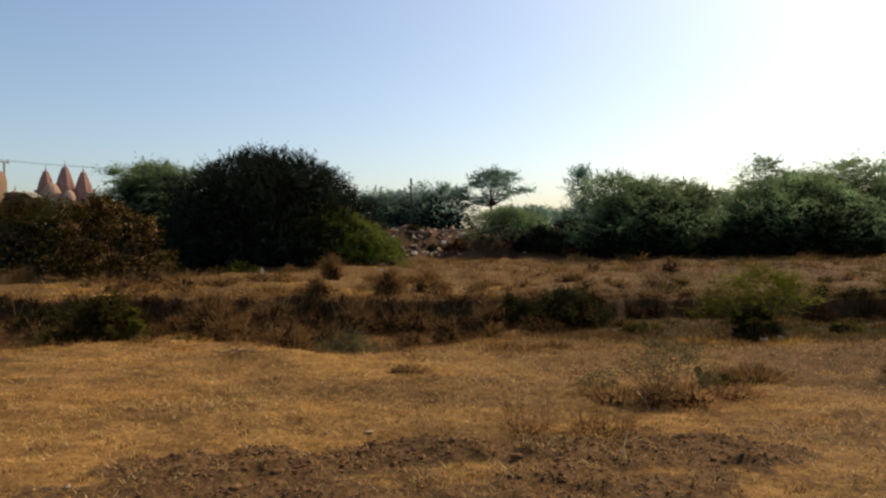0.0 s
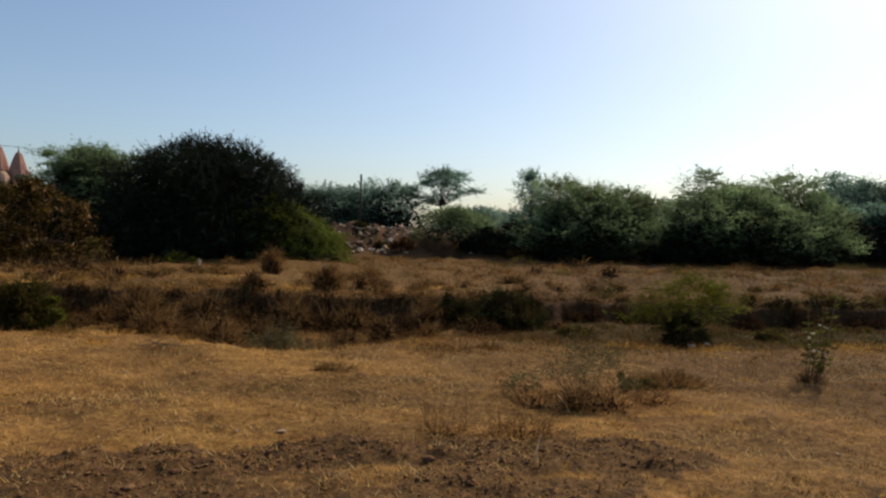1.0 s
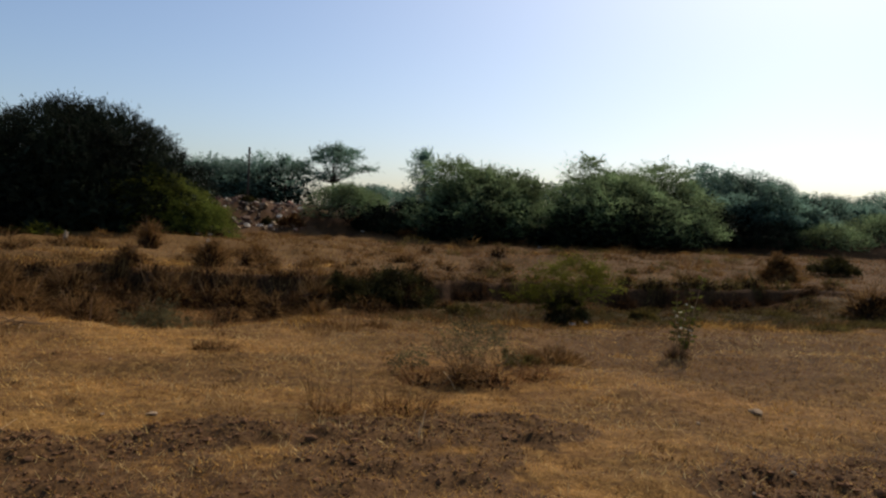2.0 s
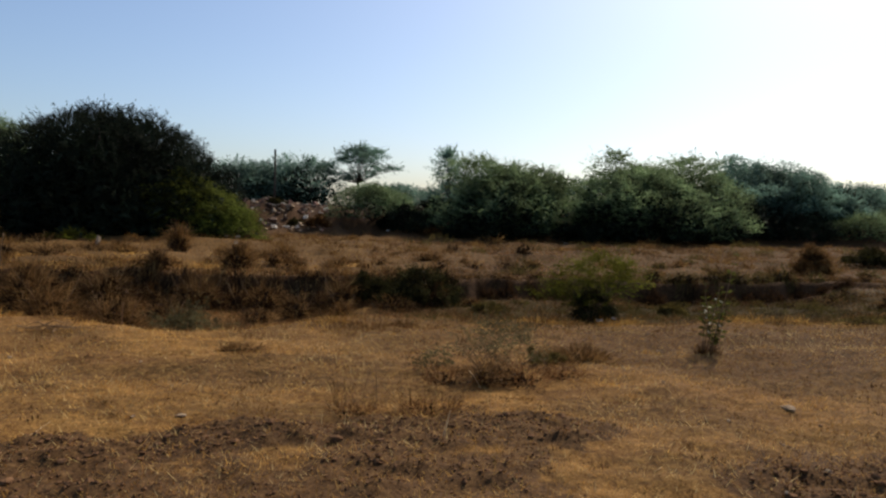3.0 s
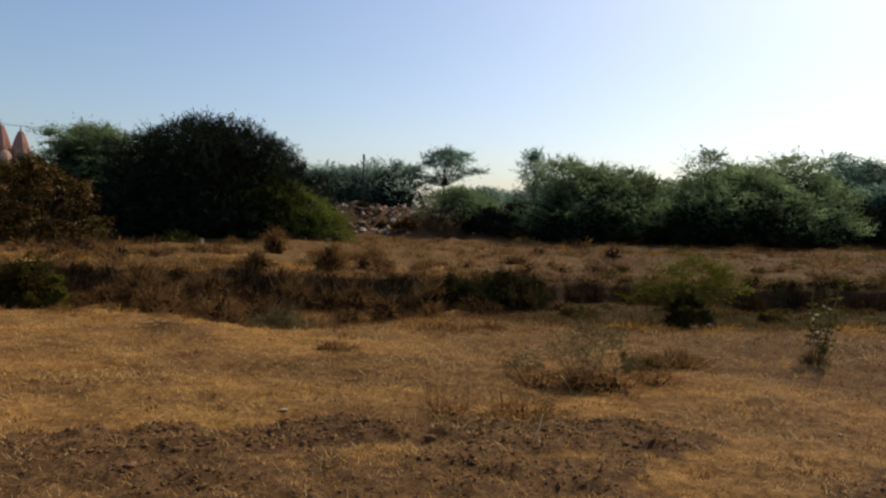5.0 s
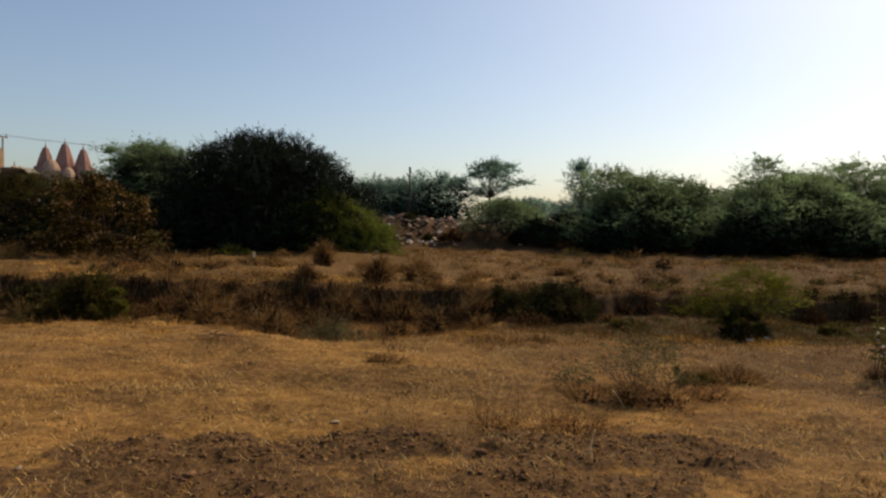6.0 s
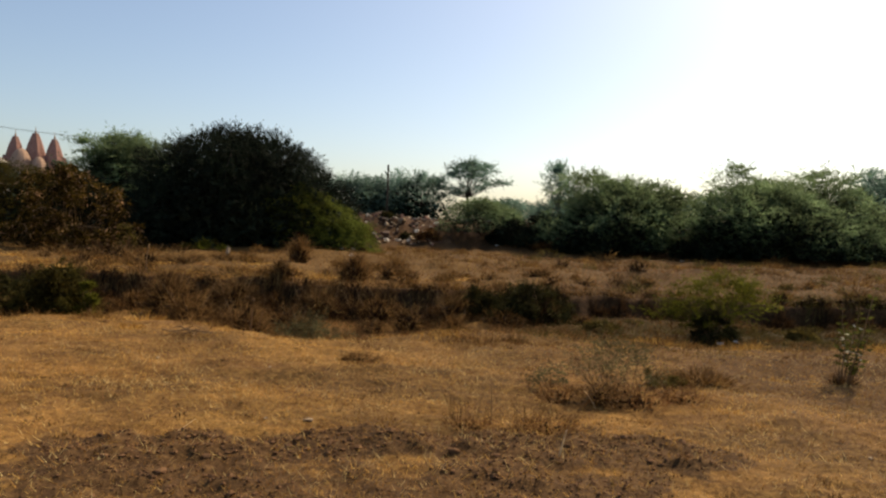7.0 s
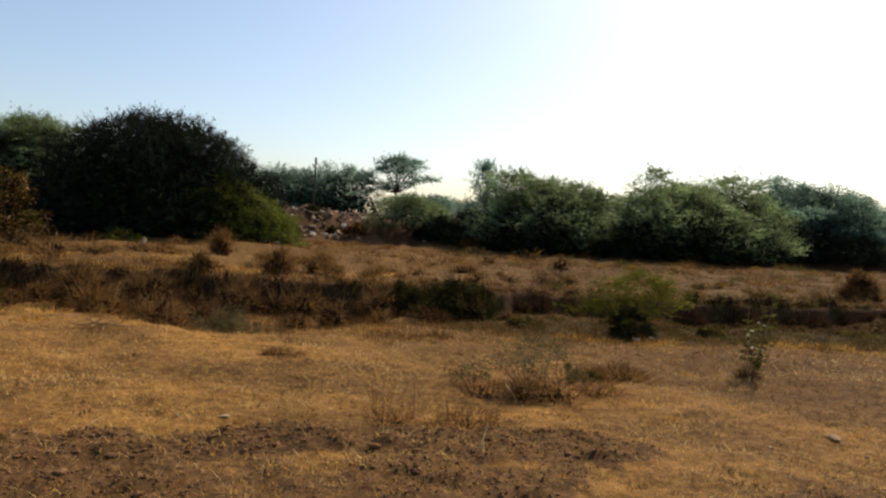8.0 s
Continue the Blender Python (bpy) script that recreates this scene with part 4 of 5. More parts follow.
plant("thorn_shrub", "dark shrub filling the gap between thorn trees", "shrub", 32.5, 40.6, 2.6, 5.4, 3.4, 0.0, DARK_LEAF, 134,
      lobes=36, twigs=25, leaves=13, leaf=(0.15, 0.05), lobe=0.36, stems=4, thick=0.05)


plant("thorn_shrub", "hazy green shrub at the foot of the embankment", "shrub", 31.0, 38.0, 2.3, 6.0, 3.0, 0.0, HAZED_LEAF, 138,
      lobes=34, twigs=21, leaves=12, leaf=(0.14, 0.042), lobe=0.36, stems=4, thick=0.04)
plant("thorn_shrub", "hazy green shrub at the foot of the embankment", "shrub", 38.0, 40.5, 2.2, 7.0, 3.0, 0.0, HAZED_LEAF, 139,
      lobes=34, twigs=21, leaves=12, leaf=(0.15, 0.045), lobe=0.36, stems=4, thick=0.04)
for k, (sx, sy, sh, sw) in enumerate(((31.0, 36.4, 2.0, 5.6), (35.5, 37.0, 2.3, 6.5), (41.5, 38.0, 2.4, 7.5), (48.0, 39.0, 2.5, 8.0), (55.0, 40.5, 2.7, 8.5), (44.5, 42.5, 2.6, 8.0))):
    canopy("thorn_shrub", "dull green shrub at the foot of the embankment", "shrub", sx, sy, sh, sw, 3.4, 0.0, GREEN_LEAF, 150 + k, sprays=1000, per=10, reach=0.7,
           leaf=(0.13, 0.032), dome=2.2, lump=0.34, cell=1.4, stems=4, thick=0.04, core=700)
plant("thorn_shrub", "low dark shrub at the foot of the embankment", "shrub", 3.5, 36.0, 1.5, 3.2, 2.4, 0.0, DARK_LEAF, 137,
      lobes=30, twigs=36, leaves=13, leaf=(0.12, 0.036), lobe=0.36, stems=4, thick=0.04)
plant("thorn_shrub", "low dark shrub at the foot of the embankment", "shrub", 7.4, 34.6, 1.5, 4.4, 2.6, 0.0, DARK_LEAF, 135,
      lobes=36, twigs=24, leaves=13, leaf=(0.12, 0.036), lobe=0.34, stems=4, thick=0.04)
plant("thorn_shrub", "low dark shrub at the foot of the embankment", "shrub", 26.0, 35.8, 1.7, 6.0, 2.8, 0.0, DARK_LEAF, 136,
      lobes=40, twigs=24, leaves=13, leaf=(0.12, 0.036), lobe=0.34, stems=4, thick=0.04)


# ---- shaggy dead growth ----
def shag(r, count, wide, deep, tall, blade, strand=0.4, up=0.5, droop=0.5):
    """A lumpy heap of dead stalks: short strands over its whole skin, and coarse growth that fills it. Corners and faces."""
    a, e = r.uniform(0, 2 * math.pi, count), np.arcsin(r.random(count) ** 0.8)
    n = np.stack([np.cos(a) * np.cos(e), np.sin(a) * np.cos(e), np.sin(e)], -1)
    lump = 0.86 + 0.75 * value_noise(a * 1.6 + wide * 31, e * 1.6 + tall * 17, 0.8, 3) + r.normal(0, 0.07, count)
    skin = n * [wide / 2, deep / 2, tall] * lump[:, None]
    root = skin * r.uniform(0.55, 0.85, count)[:, None]
    way = unit(n * [1, 1, 0.6] + [0, 0, up] + r.normal(0, 0.35, (count, 3)))
    long = strand * tall * r.uniform(0.5, 1.2, count)
    mid = root + way * (long * 0.6)[:, None]
    tip = mid + unit(way * [1.3, 1.3, 0.8] - [0, 0, droop]) * (long * 0.6)[:, None]
    side = unit(np.cross(way, r.normal(size=(count, 3)))) * (blade * r.uniform(0.5, 1.2, count) / 2)[:, None]
    v = np.stack([root - side, root + side, mid + side * 0.8, mid - side * 0.8, tip], 1).reshape(-1, 3)
    k = np.arange(count)[:, None] * 5
    faces = (k + [[0, 1, 2, 3]]).tolist() + (k + [[3, 2, 4]]).tolist()
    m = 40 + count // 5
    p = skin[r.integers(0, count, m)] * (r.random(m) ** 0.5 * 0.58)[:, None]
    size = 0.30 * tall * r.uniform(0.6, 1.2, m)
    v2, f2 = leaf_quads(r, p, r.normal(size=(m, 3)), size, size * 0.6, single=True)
    v[:, 2], v2[:, 2] = np.maximum(v[:, 2], -0.04), np.maximum(v2[:, 2], -0.04)
    return v, faces, v2, f2


def mound(label, x, y, tall, wide, mat, seed, count=620, deep=None, blade=0.009, group="", **more):
    r = rng(seed)
    more.setdefault("strand", 0.32)
    ob = empty("dead_brush", x, y, gz(x, y), label, "brush", group)
    v, f, v2, f2 = shag(r, count, wide, deep or wide * 0.85, tall, blade, **more)
    for q in (v, v2):
        q[:, 2] += height(q[:, 0] + x, q[:, 1] + y) - gz(x, y)
    link("foliage", v, f, mat, ob)
    # core coloured as if it lay in the heap's own shade
    tagged(link("shade_core", v2, f2, INSIDE, ob), kind="stuff")
    for _ in range(3 if tall > 0.4 else 0):
        b = r.uniform(0, 2 * math.pi)
        e = np.array([math.cos(b) * wide * 0.4, math.sin(b) * wide * 0.4, tall * r.uniform(0.95, 1.25)])
        vv, ff = tubes([(curve_to(r, (0.1 * e[0], 0.1 * e[1], 0), e, 5, 0.1), np.linspace(0.006, 0.003, 5))], 4)
        link("stalk", vv, ff, TWIG, ob)
    return ob


# shrubs in the field and the channel
def shrub(label, x, y, tall, wide, mat, seed, lobes=18, twigs=44, leaves=10, leaf=(0.06, 0.022), name="shrub", **more):
    more.setdefault("inner", 0.5)
    more.setdefault("rough", 0.7)
    more.setdefault("uneven", 0.32)
    more.setdefault("dome", 1.8)
    more.setdefault("shoots", 24)
    return plant(name, label, "shrub", x, y, tall, wide, more.pop("deep", wide * 0.8), 0.0, mat, seed, lobes=lobes, twigs=twigs, leaves=leaves, leaf=leaf,
                 lobe=more.pop("lobe", 0.42), stems=more.pop("stems", 5), thick=0.018, foliage="foliage", stem="stem", bark=TWIG, **more)


shrub("dense dark green rounded bush in the channel", 1.95, 15.0, 1.08, 2.0, OLIVE_LEAF, 201, uneven=0.45, lobes=44, twigs=50, leaves=12, inner=0.6, sprays=40, core=900, leaf=(0.055, 0.016))
shrub("brownish green ragged bush beside a darker one", 0.95, 14.9, 0.82, 1.2, OLIVE_LEAF, 242, uneven=0.5, lobes=24, twigs=40, leaves=11, inner=0.4, sprays=20, core=400, leaf=(0.05, 0.014))
mound("dry brown grass round a dark bush", 1.3, 14.2, 0.34, 1.6, BRUSH, 243, 500, deep=0.6)
plant("thorn_bush", "bright green feathery thorn bush with spreading boughs", "shrub", 5.22, 13.5, 1.3, 2.65, 1.9, 0.18, BRIGHT_LEAF, 202,
      lobes=46, twigs=22, leaves=15, leaf=(0.042, 0.012), lobe=0.36, stems=6, thick=0.02, flat=0.45, frond=True, up=1.1, inner=0.0, sprays=70, uneven=0.3, dome=2.2, bark=TWIG, foliage="foliage", stem="stem")
shrub("low dark bush under a brighter thorn bush", 4.93, 13.0, 0.85, 0.95, OLIVE_LEAF, 203, lobes=22, twigs=28, leaf=(0.045, 0.012), rough=0.9, core=60, sprays=34, uneven=0.6, frond=True, up=0.9)
tuft("twiggy_shrub", "sparse grey-brown twiggy shrub with few leaves", 1.82, 7.35, 0.50, 0.6, GREY_TWIG, 204, 26, 0.006, 0.7, category="shrub", fork=6, droop=0.0, heavy=0.4, stalks=6)
plant("herb", "sparse grey-green leaves on thin twigs", "weed", 1.78, 7.4, 0.58, 1.1, 0.8, 0.08, GREY_LEAF, 244, lobes=30, twigs=12, leaves=8, leaf=(0.026, 0.008), lobe=0.45, inner=0.0, stems=8, thick=0.005, bark=TWIG, foliage="foliage", stem="stem", frond=True, up=1.5)
plant("herb", "low grey-green herb beside a twiggy shrub", "weed", 1.18, 7.5, 0.26, 0.5, 0.4, 0.0, GREY_LEAF, 246, lobes=14, twigs=12, leaves=7, leaf=(0.024, 0.008), lobe=0.45, inner=0.0, stems=6, thick=0.004, bark=TWIG, foliage="foliage", stem="stem", frond=True, up=1.2)
mound("low sprawling mound of dark dead weed", 2.9, 8.0, 0.17, 0.95, BRUSH, 205, 700, blade=0.006, strand=0.7)
mound("low sprawling mound of reddish dead weed", 2.5, 7.85, 0.12, 0.7, RED_BRUSH, 245, 450, blade=0.005, strand=0.7)
mound("low sprawling mound of dull brown weed", -0.78, 8.3, 0.08, 0.75, BRUSH, 206, 420, blade=0.006, strand=0.9, deep=0.35)
shrub("small grey-green herb beside a twiggy shrub", 2.35, 7.7, 0.18, 0.5, WEED, 207, lobes=10, twigs=9, leaves=7, leaf=(0.03, 0.01), inner=0.0, stems=9)
shrub("olive green bush growing out of the channel", -7.05, 13.2, 1.2, 1.7, GOLD_LEAF, 210, lobes=40, twigs=44, inner=0.5, sprays=40, core=500, uneven=0.4, leaf=(0.055, 0.017))
mound("olive and brown tangle beside a green bush", -7.8, 13.0, 0.62, 1.3, OLIVE_GRASS, 247, 800)
shrub("light green hanging weed in the channel", -6.2, 12.75, 0.95, 0.5, BRIGHT_LEAF, 211, lobes=14, twigs=20, leaf=(0.05, 0.016), inner=0.0, sprays=20, droop=0.5)
plant("sapling", "thin sapling with a few broad leaves", "sapling", -10.4, 22.6, 1.15, 1.0, 0.8, 0.35, GOLD_LEAF, 248, lobes=9, twigs=3, leaves=5, leaf=(0.13, 0.07), lobe=0.4, inner=0.0, stems=2, thick=0.014, bark=TWIG, foliage="foliage", stem="stem", droop=0.3)
tuft("grass_tuft", "pale rounded tuft of dry grass in front of shrubs", -15.3, 22.6, 0.75, 0.8, WILD_STRAW, 249, 300, 0.014, 0.5, heavy=0.5)
shrub("dark green bush in the channel", -8.9, 14.4, 0.75, 1.6, OLIVE_LEAF, 215)
shrub("rounded grey-brown bush in the rough field", 14.3, 19.1, 1.05, 1.45, BRUSH, 226, lobes=30, inner=0.5, leaf=(0.07, 0.014), frond=True, up=1.4, core=400)
shrub("low grey-brown bush in the rough field", 18.8, 22.0, 0.82, 2.0, OLIVE_LEAF, 227, lobes=26, leaf=(0.07, 0.018), core=300)
mound("shaggy grey-brown bush at the end of the channel", 12.3, 13.6, 0.8, 1.7, BRUSH, 228, 900)
mound("low olive weeds at the end of the channel", 11.84, 15.17, 0.22, 1.5, OLIVE_GRASS, 234, 320, blade=0.010)
mound("low brown weeds at the end of the channel", 11.55, 15.14, 0.20, 1.4, BRUSH, 235, 320, blade=0.010)
mound("low reddish weeds at the end of the channel", 12.15, 15.11, 0.24, 1.5, RED_BRUSH, 236, 320, blade=0.010)
mound("low brown bush in the rough field", 4.4, 26.0, 0.42, 1.2, RED_BRUSH, 229, 400)
mound("low brown bush in the rough field", 6.1, 22.0, 0.46, 1.2, RED_BRUSH, 230, 400)
shrub("low brown bush in the channel", 3.1, 13.6, 0.32, 0.9, WEED, 231)
shrub("low dark weed in the channel", 6.9, 13.6, 0.26, 0.6, WEED, 232)
plant("thorn_branch", "fallen bright green thorn branch lying on dry grass", "branch", -8.9, 25.4, 0.62, 2.3, 0.9, 0.02, BRIGHT_LEAF, 233, lobes=16, twigs=10, leaves=12, leaf=(0.10, 0.024), lobe=0.55, inner=0.0, stems=5, thick=0.02, flat=0.4, frond=True, up=0.9, uneven=0.5, dome=1.2, bark=TWIG, foliage="foliage", stem="stem")

mound("dark shaggy mound of dead brush at the channel edge", -4.25, 12.3, 0.80, 1.5, BRUSH, 212, 1500)
mound("dark shaggy mound of dead brush at the channel edge", -3.2, 12.2, 0.72, 1.2, BRUSH, 213, 1200)
mound("tall shaggy brown brush in the channel", -5.5, 14.6, 0.95, 1.6, BRUSH, 214, 1400)
mound("tall shaggy brown brush in the channel", -4.4, 15.1, 0.85, 1.5, RED_BRUSH, 216, 1200)
mound("rounded brown brush on the channel bank", -3.75, 16.5, 0.62, 0.85, BRUSH, 218, 700)
mound("dark rounded brush on the channel bank", -2.1, 17.0, 0.78, 1.05, BRUSH, 219, 1200)
mound("small rounded brush on the channel bank", -1.35, 17.4, 0.45, 0.5, BRUSH, 220, 300)
mound("brown brush under the channel bank", -2.6, 15.0, 0.75, 1.3, RED_BRUSH, 221, 1000)
mound("brown brush under the channel bank", -1.3, 15.1, 0.62, 1.2, BRUSH, 222, 700)
mound("brown and green brush in the channel", -0.55, 14.2, 0.55, 1.0, RED_BRUSH, 224, 600)
mound("upright brown brush in the channel", 0.25, 14.6, 0.78, 0.9, RED_BRUSH, 225, 600)
mound("dark stubby brush in the channel", 0.28, 12.6, 0.52, 0.62, BRUSH, 217, 520)
plant("thorn_seedling", "feathery grey-green thorn seedling at the channel edge", "shrub", -2.15, 12.2, 0.55, 1.35, 0.9, 0.0, GREY_LEAF, 208,
      lobes=26, twigs=14, leaves=16, leaf=(0.035, 0.009), lobe=0.5, stems=7, thick=0.008, flat=0.6, frond=True, up=1.6, inner=0.0, bark=TWIG, foliage="foliage", stem="stem")
r2 = rng(91)
for k in range(63):
    # a fringe that hangs over the scarp
    fx = -13.0 + k * 0.44 + r2.normal(0, 0.12)
    east = fx > 2.6
    lush = 7.4 < fx < 11.8
    fy = float(bank_line(fx)) + (0.34 if east else 0.0) + r2.normal(0, 0.06)
    mound("yellowish olive grass hanging over the channel bank" if lush else "brown dead grass hanging over the channel bank", fx, fy,
          r2.uniform(0.28, 0.46) if lush else (r2.uniform(0.10, 0.22) if east else r2.uniform(0.16, 0.34)), r2.uniform(0.6, 1.0), OLIVE_GRASS if lush else (BRUSH, RED_BRUSH, RED_BRUSH)[k % 3],
          700 + k, 260 if east else 330, deep=0.55, blade=0.009, droop=0.9, up=0.3, group="brush along the bank")
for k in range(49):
    # dead growth added along the scarp, its dark colour standing in for shade
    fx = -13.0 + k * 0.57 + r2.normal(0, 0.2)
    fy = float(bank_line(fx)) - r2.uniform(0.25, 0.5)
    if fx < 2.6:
        mound("dead brush coloured dark for the bank's shade", fx, fy, r2.uniform(0.35, 0.62), r2.uniform(0.6, 1.1), (DARK_BROWN, DARK_BROWN, BRUSH)[k % 3], 820 + k, 300, deep=0.5, group="brush under the bank")
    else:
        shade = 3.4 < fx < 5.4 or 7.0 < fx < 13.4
        mound("dead growth coloured dark like the shade under the bank" if shade else "low dull brush at the foot of the bank", fx, float(bank_line(fx)) - (0.16 if shade else 0.5), r2.uniform(0.22, 0.36) if shade else r2.uniform(0.10, 0.28), r2.uniform(0.6, 1.0),
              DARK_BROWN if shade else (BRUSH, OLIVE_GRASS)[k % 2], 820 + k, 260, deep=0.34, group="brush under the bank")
for k in range(18):
    # weeds that hide the foot of the low eastern scarp
    fx = 6.2 + k * 0.37 + r2.normal(0, 0.12)
    # every third one is dark and adds to the painted shade of the bank
    mound("dull olive weeds at the foot of the bank" if k % 3 else "dead growth coloured dark like the shade under the bank", fx, float(bank_line(fx)) - r2.uniform(0.4, 0.8), r2.uniform(0.08, 0.20), r2.uniform(0.5, 1.0),
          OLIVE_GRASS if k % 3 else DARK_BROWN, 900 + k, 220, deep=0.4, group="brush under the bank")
for k in range(24):
    # loose brush that fills the channel
    fx = r2.uniform(-13, 1.6)
    fy = r2.uniform(12.6, 15.4) + (0.4 if fx > -1 else 0.0)
    mound("shaggy brown dead brush filling the channel", fx, fy, r2.uniform(0.25, 0.5), r2.uniform(0.7, 1.3), (RED_BRUSH, BRUSH, BRUSH)[k % 3], 770 + k, 420, group="brush in the channel")

# a tall weed with broad leaves in pairs, some white as painted sun glints
def broad_weed(x, y, tall, seed):
    r = rng(seed)
    ob = empty("milkweed", x, y, gz(x, y), "upright weed with broad olive leaves, some coloured pale for sun glints, above dead stalks", "weed")
    for k in range(6):
        a = k * 2.4
        high = tall * (1.0 if k == 0 else r.uniform(0.4, 0.72))
        tip = np.array([math.cos(a) * 0.15 + 0.14 * high, math.sin(a) * 0.13, high])
        line = curve_to(r, (math.cos(a) * 0.05, math.sin(a) * 0.05, -0.04), tip, 11, 0.06)
        v, f = tubes([(line, np.linspace(0.008, 0.002, 11))], 6)
        stalk = link("stem", v, f, TWIG, ob, smooth=True)
        for j in range(3, 11):
            for sgn in (0, 1.6, 3.1, 4.7):
                b = a + j * 1.57 + sgn + r.normal(0, 0.3)
                way = np.array([[math.cos(b), math.sin(b), r.uniform(-0.3, 0.7)]])
                pale = 3 < j < 9 and 0.2 * tall < line[j][2] < tall * 0.62 and r.random() < 0.17
                slim = 0.55 if j > 8 else 1.0
                v, f = leaf_quads(r, line[j][None], way, np.array([r.uniform(0.06, 0.10) * slim]), np.array([r.uniform(0.026, 0.044) * slim * (0.8 if pale else 1)]))
                link("leaf", v, f, WHITE_LEAF if pale else WEED_LEAF, stalk, "leaf coloured pale for a sun glint" if pale else "")
    return ob


broad_weed(4.54, 8.34, 1.16, 240)
tuft("grass_tuft", "dark tuft of dead stalks at the foot of a tall weed", 4.56, 8.36, 0.24, 0.34, DARK_BROWN, 241, 300, 0.006, 0.7)

# tufts
tuft("grass_tuft", "sprawling tuft of thin reddish dry stems", 0.9, 6.2, 0.30, 1.1, RED_BRUSH, 301, 60, 0.0045, 0.9, stalks=12, fork=4, droop=0.0, heavy=0.4)
tuft("grass_tuft", "small tuft of thin reddish dry stems", 0.32, 6.35, 0.36, 0.5, RED_BRUSH, 302, 24, 0.0045, 0.6, stalks=4, fork=5, droop=0.0, heavy=0.4)
mound("low reddish tangle of dead stalks under a twiggy shrub", 1.95, 7.05, 0.15, 0.9, DRY_RED, 303, 330, blade=0.005, strand=0.9)
mound("low reddish tangle of dead stalks under a twiggy shrub", 1.25, 7.1, 0.14, 0.7, DRY_RED, 306, 260, blade=0.005, strand=0.9)
mound("low reddish tangle of dead stalks under a twiggy shrub", 2.35, 7.15, 0.11, 0.7, DRY_RED, 307, 240, blade=0.005, strand=0.9)
mound("dark tangle of dead stalks at the foot of a twiggy shrub", 1.6, 7.1, 0.19, 0.5, BRUSH, 308, 260, blade=0.005, strand=0.8)
mound("low reddish tangle of dead stalks", 0.95, 6.15, 0.09, 1.0, DRY_RED, 310, 330, blade=0.0045, strand=1.0, deep=0.5)
mound("low reddish tangle of dead stalks", 0.4, 6.2, 0.08, 0.6, DRY_RED, 311, 180, blade=0.0045, strand=1.0, deep=0.4)
mound("upright fuzzy clump of brown dead grass", -4.57, 22.0, 0.85, 0.8, BRUSH, 304, 700, blade=0.012, strand=0.35, up=1.3)
tuft("grass_tuft", "tall pale tuft of dry grass", -1.35, 20.6, 0.75, 0.4, WILD_STRAW, 305, 120, 0.018, 0.3)
def joined(name, label, mat, plots, category="grass"):
    """Many small tufts that nobody would count, as one mesh. plots: rows of (x, y, tall, wide, seed, shaggy)."""
    verts, faces, first = [], [], 0
    for x, y, tall, wide, seed, shaggy in plots:
        v, f = shag(rng(seed), 120, wide, wide * 0.8, tall, 0.016, 0.6)[:2] if shaggy else bristle(rng(seed), 130, wide, wide * 0.5, tall, 0.006, 1.0, 0.4, 0)
        v = v + [x, y, 0]
        v[:, 2] += height(v[:, 0], v[:, 1])
        verts.append(v)
        faces += [tuple(q + first for q in row) for row in f]
        first += len(v)
    return tagged(link(name, np.concatenate(verts), faces, mat), label, category, kind="stuff")


r0 = rng(77)
far = {0: [], 1: [], 2: []}
for k in range(330):
    ty = 16.5 + 16.5 * r0.random() ** 1.2
    tx = r0.uniform(-0.62, 0.86) * ty
    high = r0.uniform(0.12, 0.30) * (1.7 if r0.random() < 0.12 else 1.0)
    wide = high * r0.uniform(2.4, 4.6)
    dull = tx > 3.0 and r0.random() < 0.3
    if ty > 21:
        far[2 if dull else k % 2].append((tx, ty, high, wide, 510 + k, True))
    else:
        mound("dull olive clump of weeds in the rough field" if dull else "bushy brown clump of dry grass in the rough field", tx, ty, high, wide, OLIVE_GRASS if dull else (RED_BRUSH, RED_BRUSH, WILD_STRAW, BRUSH)[k % 4], 510 + k,
              170, blade=0.015, strand=0.6, group="clumps in the rough field")
joined("reddish_clumps", "bushy reddish clumps of dry grass across the rough field", RED_BRUSH, far[0])
joined("straw_clumps", "bushy straw-brown clumps of dry grass across the rough field", WILD_STRAW, far[1])
joined("olive_clumps", "dull olive clumps of weeds across the rough field", OLIVE_GRASS, far[2])
for k in range(80):
    ty = r0.uniform(11.2, 15.4)
    tx = r0.uniform(0.14, 0.85) * ty
    tuft("grass_tuft", "dull brown and green tuft of weeds in the channel", tx, ty, r0.uniform(0.08, 0.24), r0.uniform(0.4, 1.0), (OLIVE_GRASS, RED_BRUSH, OLIVE_GRASS, BRUSH)[k % 4], 1370 + k, 160, 0.012, 0.9, group="tufts in the channel")
for k in range(26):
    tx, ty = r0.uniform(7.4, 12.6), r0.uniform(10.4, 14.6)
    mound("low dull olive weeds on the channel floor", tx, ty, r0.uniform(0.07, 0.16), r0.uniform(0.7, 1.4), OLIVE_GRASS, 960 + k, 150, blade=0.010, strand=0.8, deep=0.6, group="weeds on the channel floor")
low = {0: [], 1: [], 2: []}
for k in range(150):
    ty = 6.0 + 4.8 * r0.random()
    tx = r0.uniform(-0.62, 0.85) * ty
    low[k % 3].append((tx, ty, r0.uniform(0.05, 0.12), r0.uniform(0.3, 0.9), 1420 + k, False))
joined("straw_tufts", "low tufts of pale straw in the trodden field", STRAW, low[0])
joined("reddish_tufts", "low tufts of reddish dead grass in the trodden field", RED_BRUSH, low[1])
joined("brown_tufts", "low tufts of dark dead grass in the trodden field", BRUSH, low[2])
